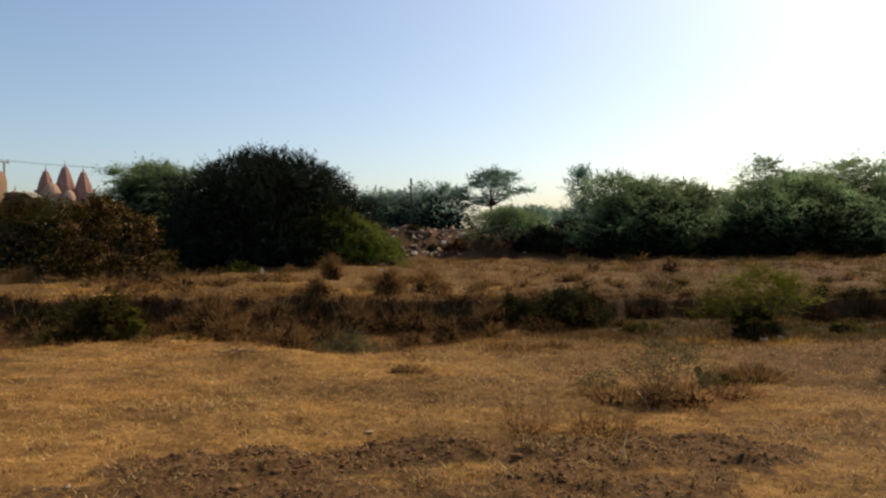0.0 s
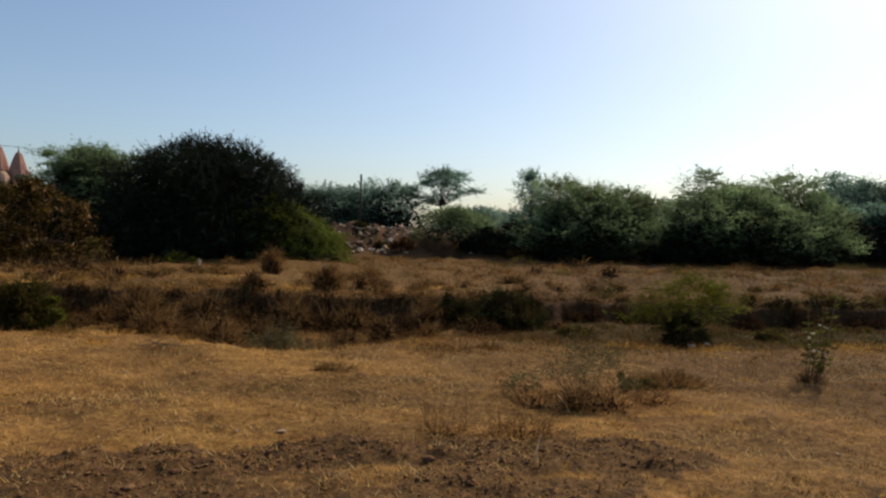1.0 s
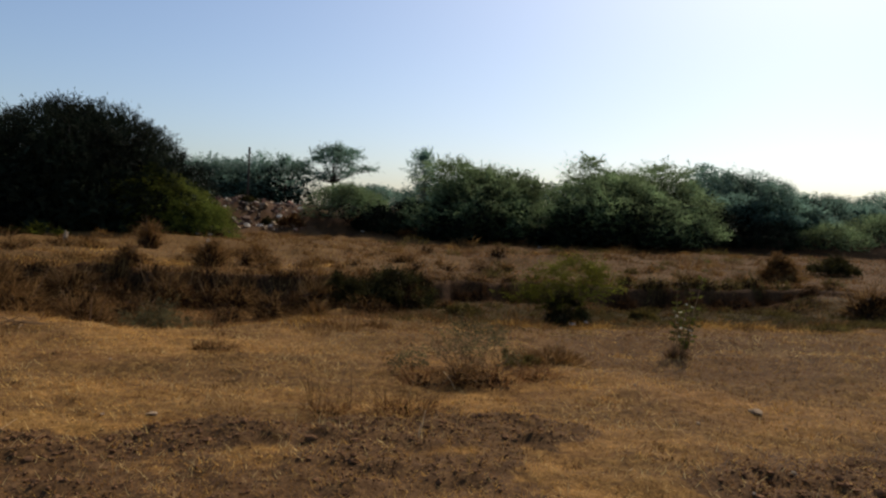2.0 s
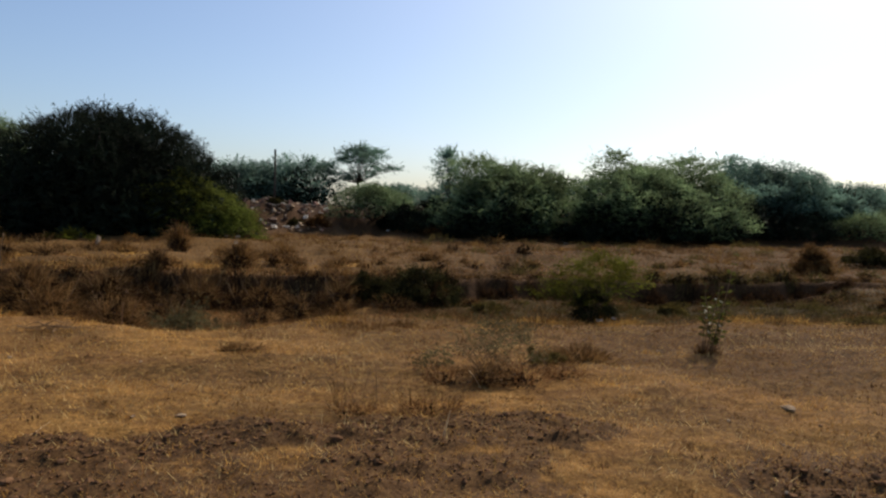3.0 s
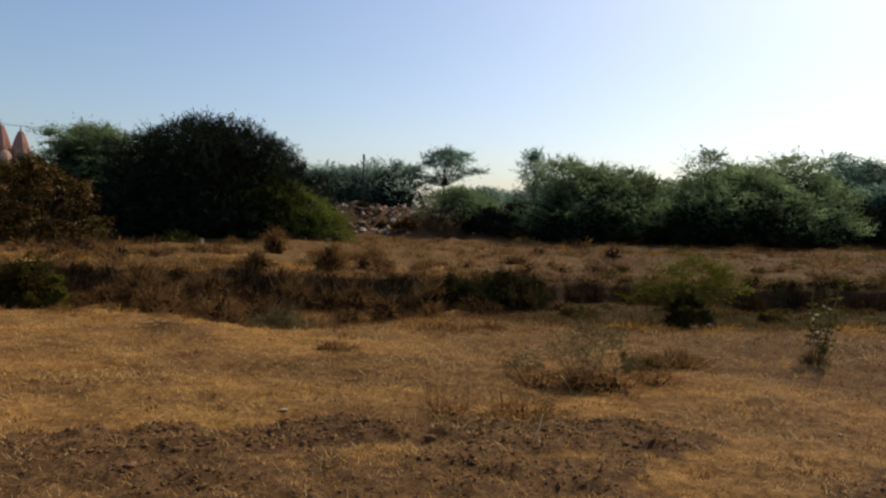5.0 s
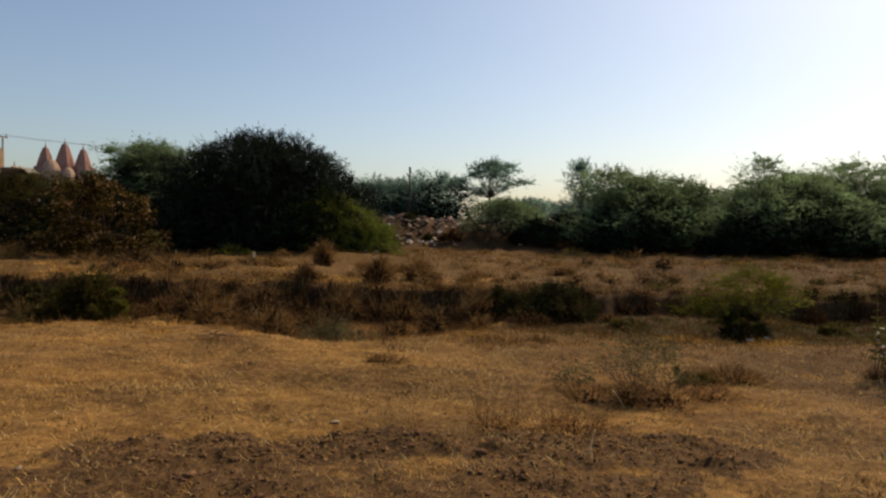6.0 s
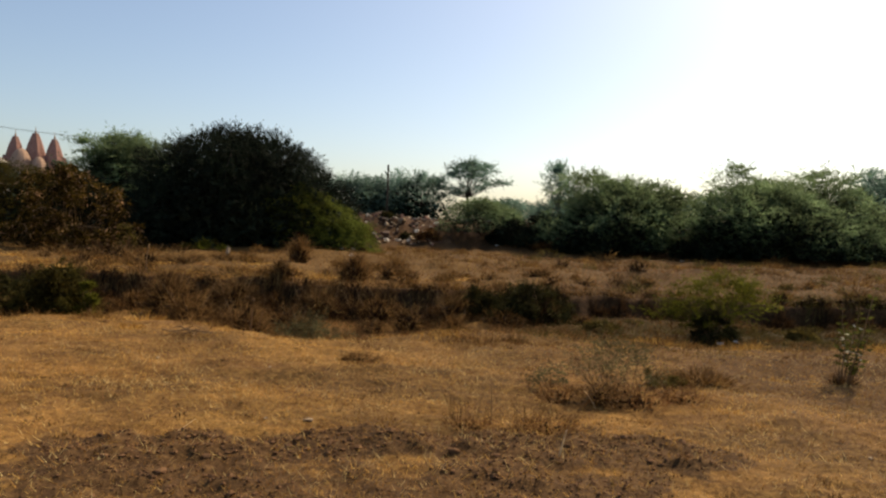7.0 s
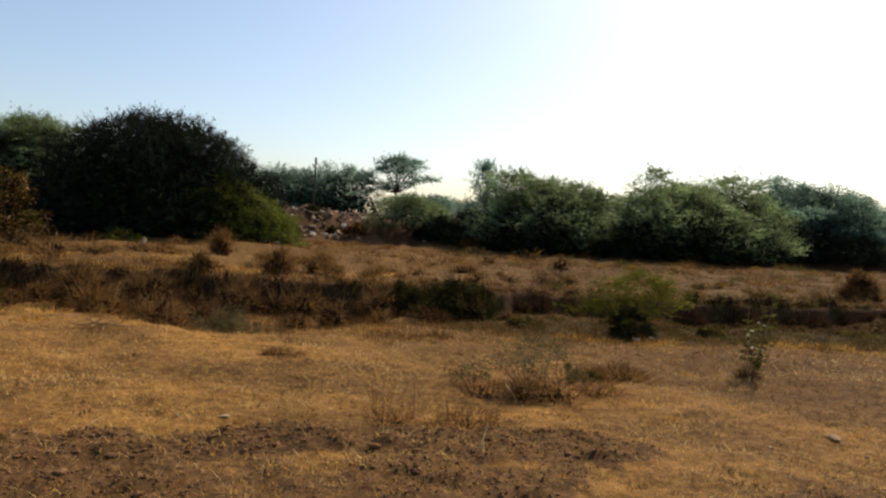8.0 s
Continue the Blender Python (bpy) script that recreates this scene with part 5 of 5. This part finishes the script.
for k in range(56):
    tx = r0.uniform(-7.5, 10)
    ty = 10.7 + r0.normal() * 0.5 + (0.6 if tx > 2 else 0.0)
    tuft("grass_tuft", "sprawling brown tuft of dry grass on the channel edge", tx, ty, r0.uniform(0.1, 0.27), r0.uniform(0.4, 1.2), (RED_BRUSH, BRUSH, WILD_STRAW, STRAW)[k % 4], 1640 + k, 230, 0.009, 1.0, group="tufts on the channel edge")


# ---- loose things on the ground ----
def lump(name, x, y, size, mat, label, category, seed, flat=0.6, group=""):
    r = rng(seed)
    bm = bmesh.new()
    bmesh.ops.create_icosphere(bm, subdivisions=2, radius=1)
    for v in bm.verts:
        k = 0.75 + 0.5 * noise.noise(v.co * 1.3 + Vector((seed, 0, 0))) + r.uniform(-0.06, 0.06)
        v.co = Vector((v.co.x * size[0] * k / 2, v.co.y * size[1] * k / 2, v.co.z * size[2] * k / 2))
    ob = part(name, bm, mat)
    ob.location = (x, y, gz(x, y) + size[2] * 0.3)
    ob.rotation_euler = (0, 0, r.uniform(0, 6))
    return tagged(ob, label, category, group)


lump("stone", -0.85, 6.1, (0.10, 0.06, 0.035), STONE, "small pale stone lying on dry grass", "stone", 1)
lump("stone", 4.0, 6.15, (0.17, 0.12, 0.05), DULL_STONE, "pale brown stone lying on dry grass", "stone", 2)
r1 = rng(9)
for k in range(26):
    sx, sy = r1.uniform(-3, 5), r1.uniform(4.4, 9)
    q = r1.uniform(0.025, 0.055)
    lump("stone", sx, sy, (q, q * 0.8, q * 0.6), STONE if k % 3 else RUBBLE, "small pebble on the trodden ground", "stone", 20 + k, group="pebbles")


def stick(x, y, tall, lean, seed, label, mat=PALE_TWIG, thick=0.006):
    r = rng(seed)
    v, f = tubes([(curve_to(r, (0, 0, -0.03), (lean[0], lean[1], tall), 7, 0.06), np.linspace(thick, thick * 0.5, 7))], 5)
    ob = link("stick", v, f, mat, smooth=True)
    ob.location = (x, y, gz(x, y))
    return tagged(ob, label, "stick")


stick(0.98, 5.62, 0.20, (0.055, 0.0), 1, "pale dry stalk standing in the soil", thick=0.009)
stick(-1.74, 5.6, 0.03, (0.10, 0.30), 2, "long pale straw lying on the ground", thick=0.0028)
stick(1.55, 7.0, 0.16, (-0.12, 0.0), 3, "bent pale twig in a shrub")
stick(-2.86, 11.3, 0.50, (0.02, 0.0), 4, "dry stalk standing at the channel edge", TWIG, 0.012)
stick(-6.9, 16.5, 0.75, (0.05, 0.0), 5, "dry stalk standing on the bank", TWIG, 0.016)
stick(0.55, 6.3, 0.36, (0.0, 0.0), 6, "thin dark stem rising from dry grass", TWIG, 0.004)
stick(2.1, 4.9, 0.02, (0.16, 0.05), 7, "pale straw lying on the ground", thick=0.005)
stump = lump("stump", -7.25, 23.2, (0.18, 0.18, 0.5), STONE, "short pale stump at the foot of a thorn tree", "stump", 3)


def litter(x, y, size, seed, label="crumpled white plastic litter", lift=0.0, crumple=0.2):
    r = rng(seed)
    bm = bmesh.new()
    bmesh.ops.create_grid(bm, x_segments=6, y_segments=5, size=0.5)
    for v in bm.verts:
        v.co = Vector((v.co.x * size * (1 + r.normal(0, 0.15)), v.co.y * size * 0.7 * (1 + r.normal(0, 0.2)), abs(r.normal(0, crumple)) * size + 0.1 * size))
    bmesh.ops.solidify(bm, geom=bm.faces[:], thickness=0.006)
    ob = part("plastic_bag", bm, PLASTIC)
    ob.location, ob.rotation_euler = (x, y, gz(x, y) + lift), (r.uniform(-0.2, 0.2), r.uniform(-0.2, 0.3), r.uniform(0, 6))
    return tagged(ob, label, "litter", "litter")


for k, (lx, ly, ls) in enumerate(((4.92, 12.5, 0.16), (5.16, 12.45, 0.13), (-4.10, 27.30, 0.20), (-3.67, 27.42, 0.20), (-3.31, 24.61, 0.17), (18.9, 35.0, 0.42), (11.2, 32.5, 0.2),
                                  (-4.9, 36.0, 0.35), (-3.9, 36.8, 0.3), (-2.6, 35.6, 0.3), (-1.4, 36.2, 0.28), (-3.2, 38.6, 0.3), (-4.5, 38.8, 0.3), (-0.9, 37.4, 0.25), (-5.4, 37.6, 0.35), (4.9, 37.2, 0.3), (6.3, 36.4, 0.2), (2.6, 35.2, 0.2))):
    litter(lx, ly, ls * (0.6 if k < 2 else 0.9), 40 + k, lift=0.04 if k < 2 else (0.10 if k < 5 else 0.0), crumple=0.3 if k < 5 else 0.2)


def rubble_heap(x0, x1, y0, y1, count, seed, label):
    """Broken stone and brick tipped down the slope."""
    r = rng(seed)
    ob = empty("rubble_heap", (x0 + x1) / 2, (y0 + y1) / 2, gz((x0 + x1) / 2, (y0 + y1) / 2), label, "rubble")
    kinds = []
    for k in range(8):
        bm = bmesh.new()
        bmesh.ops.create_cube(bm, size=1)
        for v in bm.verts:
            v.co *= 1 + r.normal(0, 0.16)
        bmesh.ops.bevel(bm, geom=bm.edges[:], offset=0.08, segments=1, affect="EDGES")
        me = bpy.data.meshes.new("stone")
        bm.to_mesh(me)
        bm.free()
        me.materials.append((RUBBLE, RUBBLE, BRICK, RUBBLE, STONE, BRICK, DULL_STONE, PLASTIC)[k])
        kinds.append(me)
    base = ob.location.copy()
    for _ in range(count):
        x, y = r.uniform(x0, x1), r.uniform(y0, y1)
        s = r.uniform(0.06, 0.18) * (1.8 if r.random() < 0.14 else 1)
        k = 7 if r.random() < 0.10 else int(r.integers(0, 7))
        p = new("brick" if k in (2, 5) else "stone", kinds[k])
        p.parent = ob
        p.scale = (s * r.uniform(0.8, 1.5), s, s * r.uniform(0.4, 0.8))
        p.location = Vector((x, y, gz(x, y) + s * 0.22)) - base
        p.rotation_euler = (r.normal(0, 0.4), r.normal(0, 0.4), r.uniform(0, 6))
    return ob


rubble_heap(-5.6, -0.4, 34.9, 40.2, 290, 1, "heap of broken stone and brick tipped down the embankment")
rubble_heap(3.2, 7.2, 35.4, 38.2, 70, 2, "low heap of rubble and earth below the embankment")


for k, (bx, by, bh, bw) in enumerate(((-4.6, 35.6, 0.6, 1.5), (-2.2, 36.6, 0.5, 1.3), (-0.9, 35.5, 0.7, 1.6), (-3.4, 38.6, 0.45, 1.2), (4.4, 35.6, 0.7, 1.8), (6.2, 35.2, 0.6, 1.6))):
    shrub("small dry bush among the rubble", bx, by, bh, bw, (DRY_BROWN, OLIVE_LEAF)[k % 2], 260 + k, lobes=12, twigs=26, leaf=(0.09, 0.03))


def brush_pile(x, y, seed):
    """Thin dead twigs thrown together."""
    r = rng(seed)
    ob = empty("brush_pile", x, y, gz(x, y), "small pile of grey dead twigs in dry grass", "twigs")
    for _ in range(22):
        a, d = r.uniform(0, math.pi), r.uniform(0.07, 0.24)
        c = np.array([r.normal(0, 0.22), r.normal(0, 0.10), r.uniform(0.01, 0.07)])
        e = np.array([math.cos(a) * d, math.sin(a) * d * 0.5, r.normal(0, 0.03)])
        v, f = tubes([(curve_to(r, c - e, c + e, 5, 0.08), np.linspace(0.008, 0.003, 5))], 4)
        link("twig", v, f, TWIG, ob)
    return ob


brush_pile(-3.1, 9.6, 1)


# ---- things far off ----
def pole(x, y, tall, label, arm=True):
    ob = empty("utility_pole", x, y, gz(x, y), label, "utility pole")
    v, f = tubes([([(0, 0, -0.3), (0, 0, tall * 0.5), (0, 0, tall)], (0.11, 0.09, 0.06))], 8)
    link("shaft", v, f, BARK, ob, smooth=True)
    if arm:
        bm = bmesh.new()
        bmesh.ops.create_cube(bm, size=1, matrix=Matrix.LocRotScale((0, 0, tall - 0.25), None, (0.16, 0.12, 0.5)))
        part("bracket", bm, BARK, ob)
    return ob


pole(-5.2, 56.4, 4.5, "slim dark wooden pole beside the road")


def h_pole(x, y, tall, gap):
    ob = empty("double_pole", x, y, gz(x, y), "pair of steel poles joined by a crossbar, carrying wires", "utility pole")
    for s in (-1, 1):
        v, f = tubes([([(s * gap / 2, 0, -0.3), (s * gap / 2, 0, tall * 0.5), (s * gap / 2, 0, tall - 0.3)], (0.16, 0.14, 0.12))], 8)
        link("shaft", v, f, CONCRETE, ob, smooth=True)
    for h, w in ((tall, gap * 1.7), (tall - 1.8, gap * 1.1)):
        bm = bmesh.new()
        bmesh.ops.create_cube(bm, size=1, matrix=Matrix.LocRotScale((0, 0, h - 0.35), None, (w, 0.14, 0.16)))
        part("crossbar", bm, STEEL, ob)
    for s in (-0.75, 0, 0.75):
        v, f = tubes([([(s * gap, 0, tall - 0.3), (s * gap, 0, tall + 0.05)], (0.06, 0.05))], 6)
        link("insulator", v, f, CREAM_PAINT, ob)
    return ob


h_pole(-54.1, 74.2, 9.2, 2.5).rotation_euler = (0, 0, radians(95))


def wire(a, b, sag, label):
    t = np.linspace(0, 1, 14)[:, None]
    p = np.array(a) + (np.array(b) - np.array(a)) * t
    p[:, 2] -= sag * 4 * (t * (1 - t))[:, 0]
    v, f = tubes([(p, [0.009] * 14)], 4)
    return tagged(link("wire", v, f, STEEL), label, "wire", "overhead wires")


for k in (-1.8, 0, 1.8):
    wire((-54.1, 74.2 + k, 10.75), (-21 + k * 0.5, 66, 8.2), 0.5, "thin overhead wire between poles")


def box(bm, x0, x1, y0, y1, z0, z1, bevel=0.0):
    made = bmesh.ops.create_cube(bm, size=1, matrix=Matrix.LocRotScale(((x0 + x1) / 2, (y0 + y1) / 2, (z0 + z1) / 2), None, (x1 - x0, y1 - y0, z1 - z0)))
    if bevel:
        edges = list({e for v in made["verts"] for e in v.link_edges})
        bmesh.ops.bevel(bm, geom=edges, offset=bevel, segments=2, affect="EDGES")
    return bm


def turned(bm, profile, x, y, sides=16, ribs=0.0):
    """A turned body round (x, y) from rows of (radius, height); ribs: how deep the upright grooves are."""
    rings = []
    for rad, z in profile:
        rings.append([bm.verts.new((x + rad * (1 - ribs * (k % 2)) * math.cos(2 * math.pi * k / sides), y + rad * (1 - ribs * (k % 2)) * math.sin(2 * math.pi * k / sides), z)) for k in range(sides)])
    for a, b in zip(rings, rings[1:]):
        for k in range(sides):
            bm.faces.new((a[k], a[(k + 1) % sides], b[(k + 1) % sides], b[k]))
    bm.faces.new(rings[-1])
    bm.faces.new(rings[0][::-1])
    return bm


def temple(x, y):
    """A sandstone temple with three curved, tiered towers, a domed hall and small corner turrets."""
    z = gz(x, y)
    ob = empty("temple", x, y, z, "pink sandstone temple with three tiered pointed towers", "temple")
    part("plinth", box(bmesh.new(), -18, 12, -7, 7, -0.5, 2.0), PALE_SANDSTONE, ob)
    part("wall", box(bmesh.new(), -15, 9, -5, 5, 2.0, 6.6), PALE_SANDSTONE, ob)
    part("cornice", box(bmesh.new(), -15.6, 9.6, -5.6, 5.6, 6.6, 7.1, 0.15), SANDSTONE, ob)
    for cx, top, wide in ((-5.2, 19.4, 5.4), (0.0, 20.3, 6.0), (4.9, 19.0, 5.4)):
        profile, low = [], 7.5
        tiers = 15
        for k in range(tiers):
            u = k / (tiers - 1)
            rad = wide / 2 * (1 - 0.72 * u ** 2.1)
            h = low + (top - 2.4 - low) * u
            step_up = (top - 2.4 - low) / (tiers - 1)
            profile += [(rad, h), (rad * 0.985, h + step_up * 0.62), (rad * 0.92, h + step_up * 0.68), (rad * 0.92, h + step_up * 0.9)]
        tower = part("tower", turned(bmesh.new(), profile, cx, 0, 16, 0.10), SANDSTONE, ob)
        for k in range(4):
            a = math.pi / 4 + k * math.pi / 2
            mini = [(wide * 0.20 * (1 - 0.75 * (j / 7) ** 1.6), low + j * 0.75) for j in range(8)]
            part("turret", turned(bmesh.new(), mini, cx + math.cos(a) * wide * 0.44, math.sin(a) * wide * 0.44, 10, 0.10), SANDSTONE, tower)
        part("capstone", turned(bmesh.new(), [(0.35, top - 2.6), (0.62, top - 2.3), (0.66, top - 2.1), (0.4, top - 1.8), (0.25, top - 1.7)], cx, 0, 14, 0.12), SANDSTONE, tower)
        part("finial", turned(bmesh.new(), [(0.12, top - 1.75), (0.28, top - 1.35), (0.14, top - 1.05), (0.08, top - 0.9), (0.05, top)], cx, 0, 8), PALE_SANDSTONE, tower)
    for cx, cy, top, rad in ((-1.6, -3.2, 15.6, 3.0), (-12.2, -2, 13.9, 2.5), (3.2, -3.6, 13.6, 2.2)):
        dome = [(rad * math.cos(a), 7.1 + (top - 1.2 - 7.1) * math.sin(a)) for a in np.linspace(0, 1.5, 9)]
        d = part("dome", turned(bmesh.new(), dome, cx, cy, 18, 0.03), PALE_SANDSTONE, ob)
        part("finial", turned(bmesh.new(), [(0.1, top - 1.3), (0.22, top - 0.9), (0.1, top - 0.6), (0.04, top)], cx, cy, 8), SANDSTONE, d)
    return ob


temple(-106.7, 170)


def truck(x, y):
    """A goods truck with a tall sheeted load, its cab lower than the load. x: the load's front end."""
    z = gz(x, 44.7) + 0.1 - 0.02
    ob = empty("truck", x, y, z, "goods truck with a tall dark sheeted load", "truck")
    rows, long = 18, 8.4
    bm = bmesh.new()
    rings = []
    for i in range(rows + 1):
        u = i / rows
        px = -long * u
        bulge = 1 - 0.16 * (1 - min(u, 1 - u) * 9) ** 2 * (min(u, 1 - u) < 1 / 9)
        ring = []
        for k in range(22):
            a = 2 * math.pi * k / 22
            c, s = math.cos(a), math.sin(a)
            w, h = math.copysign(abs(c) ** 0.45, c) * 1.36, math.copysign(abs(s) ** 0.5, s) * 1.52
            wob = 0.05 * noise.noise(Vector((px * 1.2, w * 1.5, h * 1.5))) + 0.03 * math.sin(px * 7)
            ring.append(bm.verts.new((px, w * bulge * (1 + wob), 3.05 + h * 1.02 * bulge * (1 + wob))))
        rings.append(ring)
    for a, b in zip(rings, rings[1:]):
        for k in range(22):
            bm.faces.new((a[k], a[(k + 1) % 22], b[(k + 1) % 22], b[k]))
    bm.faces.new(rings[0][::-1])
    bm.faces.new(rings[-1])
    load = part("load", bm, TARP, ob, "dark sheeted load", True)
    # far lighter than the load's side: sunlight on this end is in the colour
    part("load_end", turned_x(0.02, 0.34, 1.24, 1.50, 3.05), TAN_COVER, ob, "end of the load, coloured tan as if sunlit", True)
    for px in np.linspace(-0.9, -7.6, 6):
        pts = [(px, math.copysign(abs(math.cos(a)) ** 0.45, math.cos(a)) * 1.42, 3.05 + math.copysign(abs(math.sin(a)) ** 0.5, math.sin(a)) * 1.60) for a in np.linspace(-0.4, math.pi + 0.4, 16)]
        v, f = tubes([(pts, [0.03] * 16)], 5)
        link("rope", v, f, TARP, load)
    part("bed", box(bmesh.new(), -8.3, 0.0, -1.2, 1.2, 1.0, 1.45, 0.03), CAB_PAINT, ob)
    part("chassis", box(bmesh.new(), -8.2, 2.3, -0.5, 0.5, 0.6, 1.0), STEEL, ob)
    cab = part("cab", box(bmesh.new(), 0.75, 2.45, -1.2, 1.2, 0.75, 2.62, 0.12), CAB_PAINT, ob, "faded brown cab with dark windows")
    part("roof_carrier", box(bmesh.new(), 0.8, 2.0, -1.1, 1.1, 2.624, 2.95, 0.10), TAN_COVER, cab, "tan bundle on the cab roof")
    visor = bmesh.new()
    for q, (vx, vz) in enumerate(((2.02, 3.05), (2.55, 2.66))):
        for vy in (-1.15, 1.15):
            visor.verts.new((vx, vy, vz))
            visor.verts.new((vx, vy, vz - 0.06))
    bmesh.ops.convex_hull(visor, input=visor.verts[:])
    part("visor", visor, CREAM_PAINT, cab, "cream sun visor over the windscreen")
    part("windscreen", box(bmesh.new(), 2.43, 2.47, -1.05, 1.05, 1.65, 2.5), glass, cab)
    part("side_window", box(bmesh.new(), 0.9, 2.05, -1.23, -1.19, 1.65, 2.45), glass, cab)
    part("pillar", box(bmesh.new(), 2.2, 2.42, -1.24, -1.196, 1.0, 2.5, 0.01), CREAM_PAINT, cab, "cream door pillar")
    part("bumper", box(bmesh.new(), 2.46, 2.66, -1.2, 1.2, 0.55, 0.85, 0.03), STEEL, cab)
    for px in (1.5, -5.6, -6.8):
        for py in (-1.05, 1.05):
            bm = bmesh.new()
            bmesh.ops.create_cone(bm, cap_ends=True, segments=22, radius1=0.5, radius2=0.5, depth=0.3, matrix=Matrix.Translation((px, py, 0.5)) @ Matrix.Rotation(math.pi / 2, 4, "X"))
            bmesh.ops.bevel(bm, geom=[e for e in bm.edges if len(e.link_faces) == 2 and max(len(q.verts) for q in e.link_faces) > 4], offset=0.06, segments=2, affect="EDGES")
            w = part("tyre", bm, RUBBER, ob)
            bm = bmesh.new()
            bmesh.ops.create_cone(bm, cap_ends=True, segments=18, radius1=0.26, radius2=0.22, depth=0.32, matrix=Matrix.Translation((px, py, 0.5)) @ Matrix.Rotation(math.pi / 2, 4, "X"))
            part("rim", bm, STEEL, w)
    return ob


def turned_x(x0, x1, ry, rz, zc):
    """A rounded cap that bulges forward."""
    bm = bmesh.new()
    rings = []
    for u in np.linspace(0, 1, 6):
        q = math.sqrt(max(1 - u * u, 0)) * 0.5 + 0.5 if u < 1 else 0.35
        rings.append([bm.verts.new((x0 + (x1 - x0) * u, math.copysign(abs(math.cos(a)) ** 0.45, math.cos(a)) * ry * q, zc + math.copysign(abs(math.sin(a)) ** 0.5, math.sin(a)) * rz * q)) for a in np.linspace(0, 2 * math.pi, 20, endpoint=False)])
    for a, b in zip(rings, rings[1:]):
        for k in range(20):
            bm.faces.new((a[k], a[(k + 1) % 20], b[(k + 1) % 20], b[k]))
    bm.faces.new(rings[-1])
    return bm


truck(-32.5, 44.8).rotation_euler = (0, 0, radians(14))
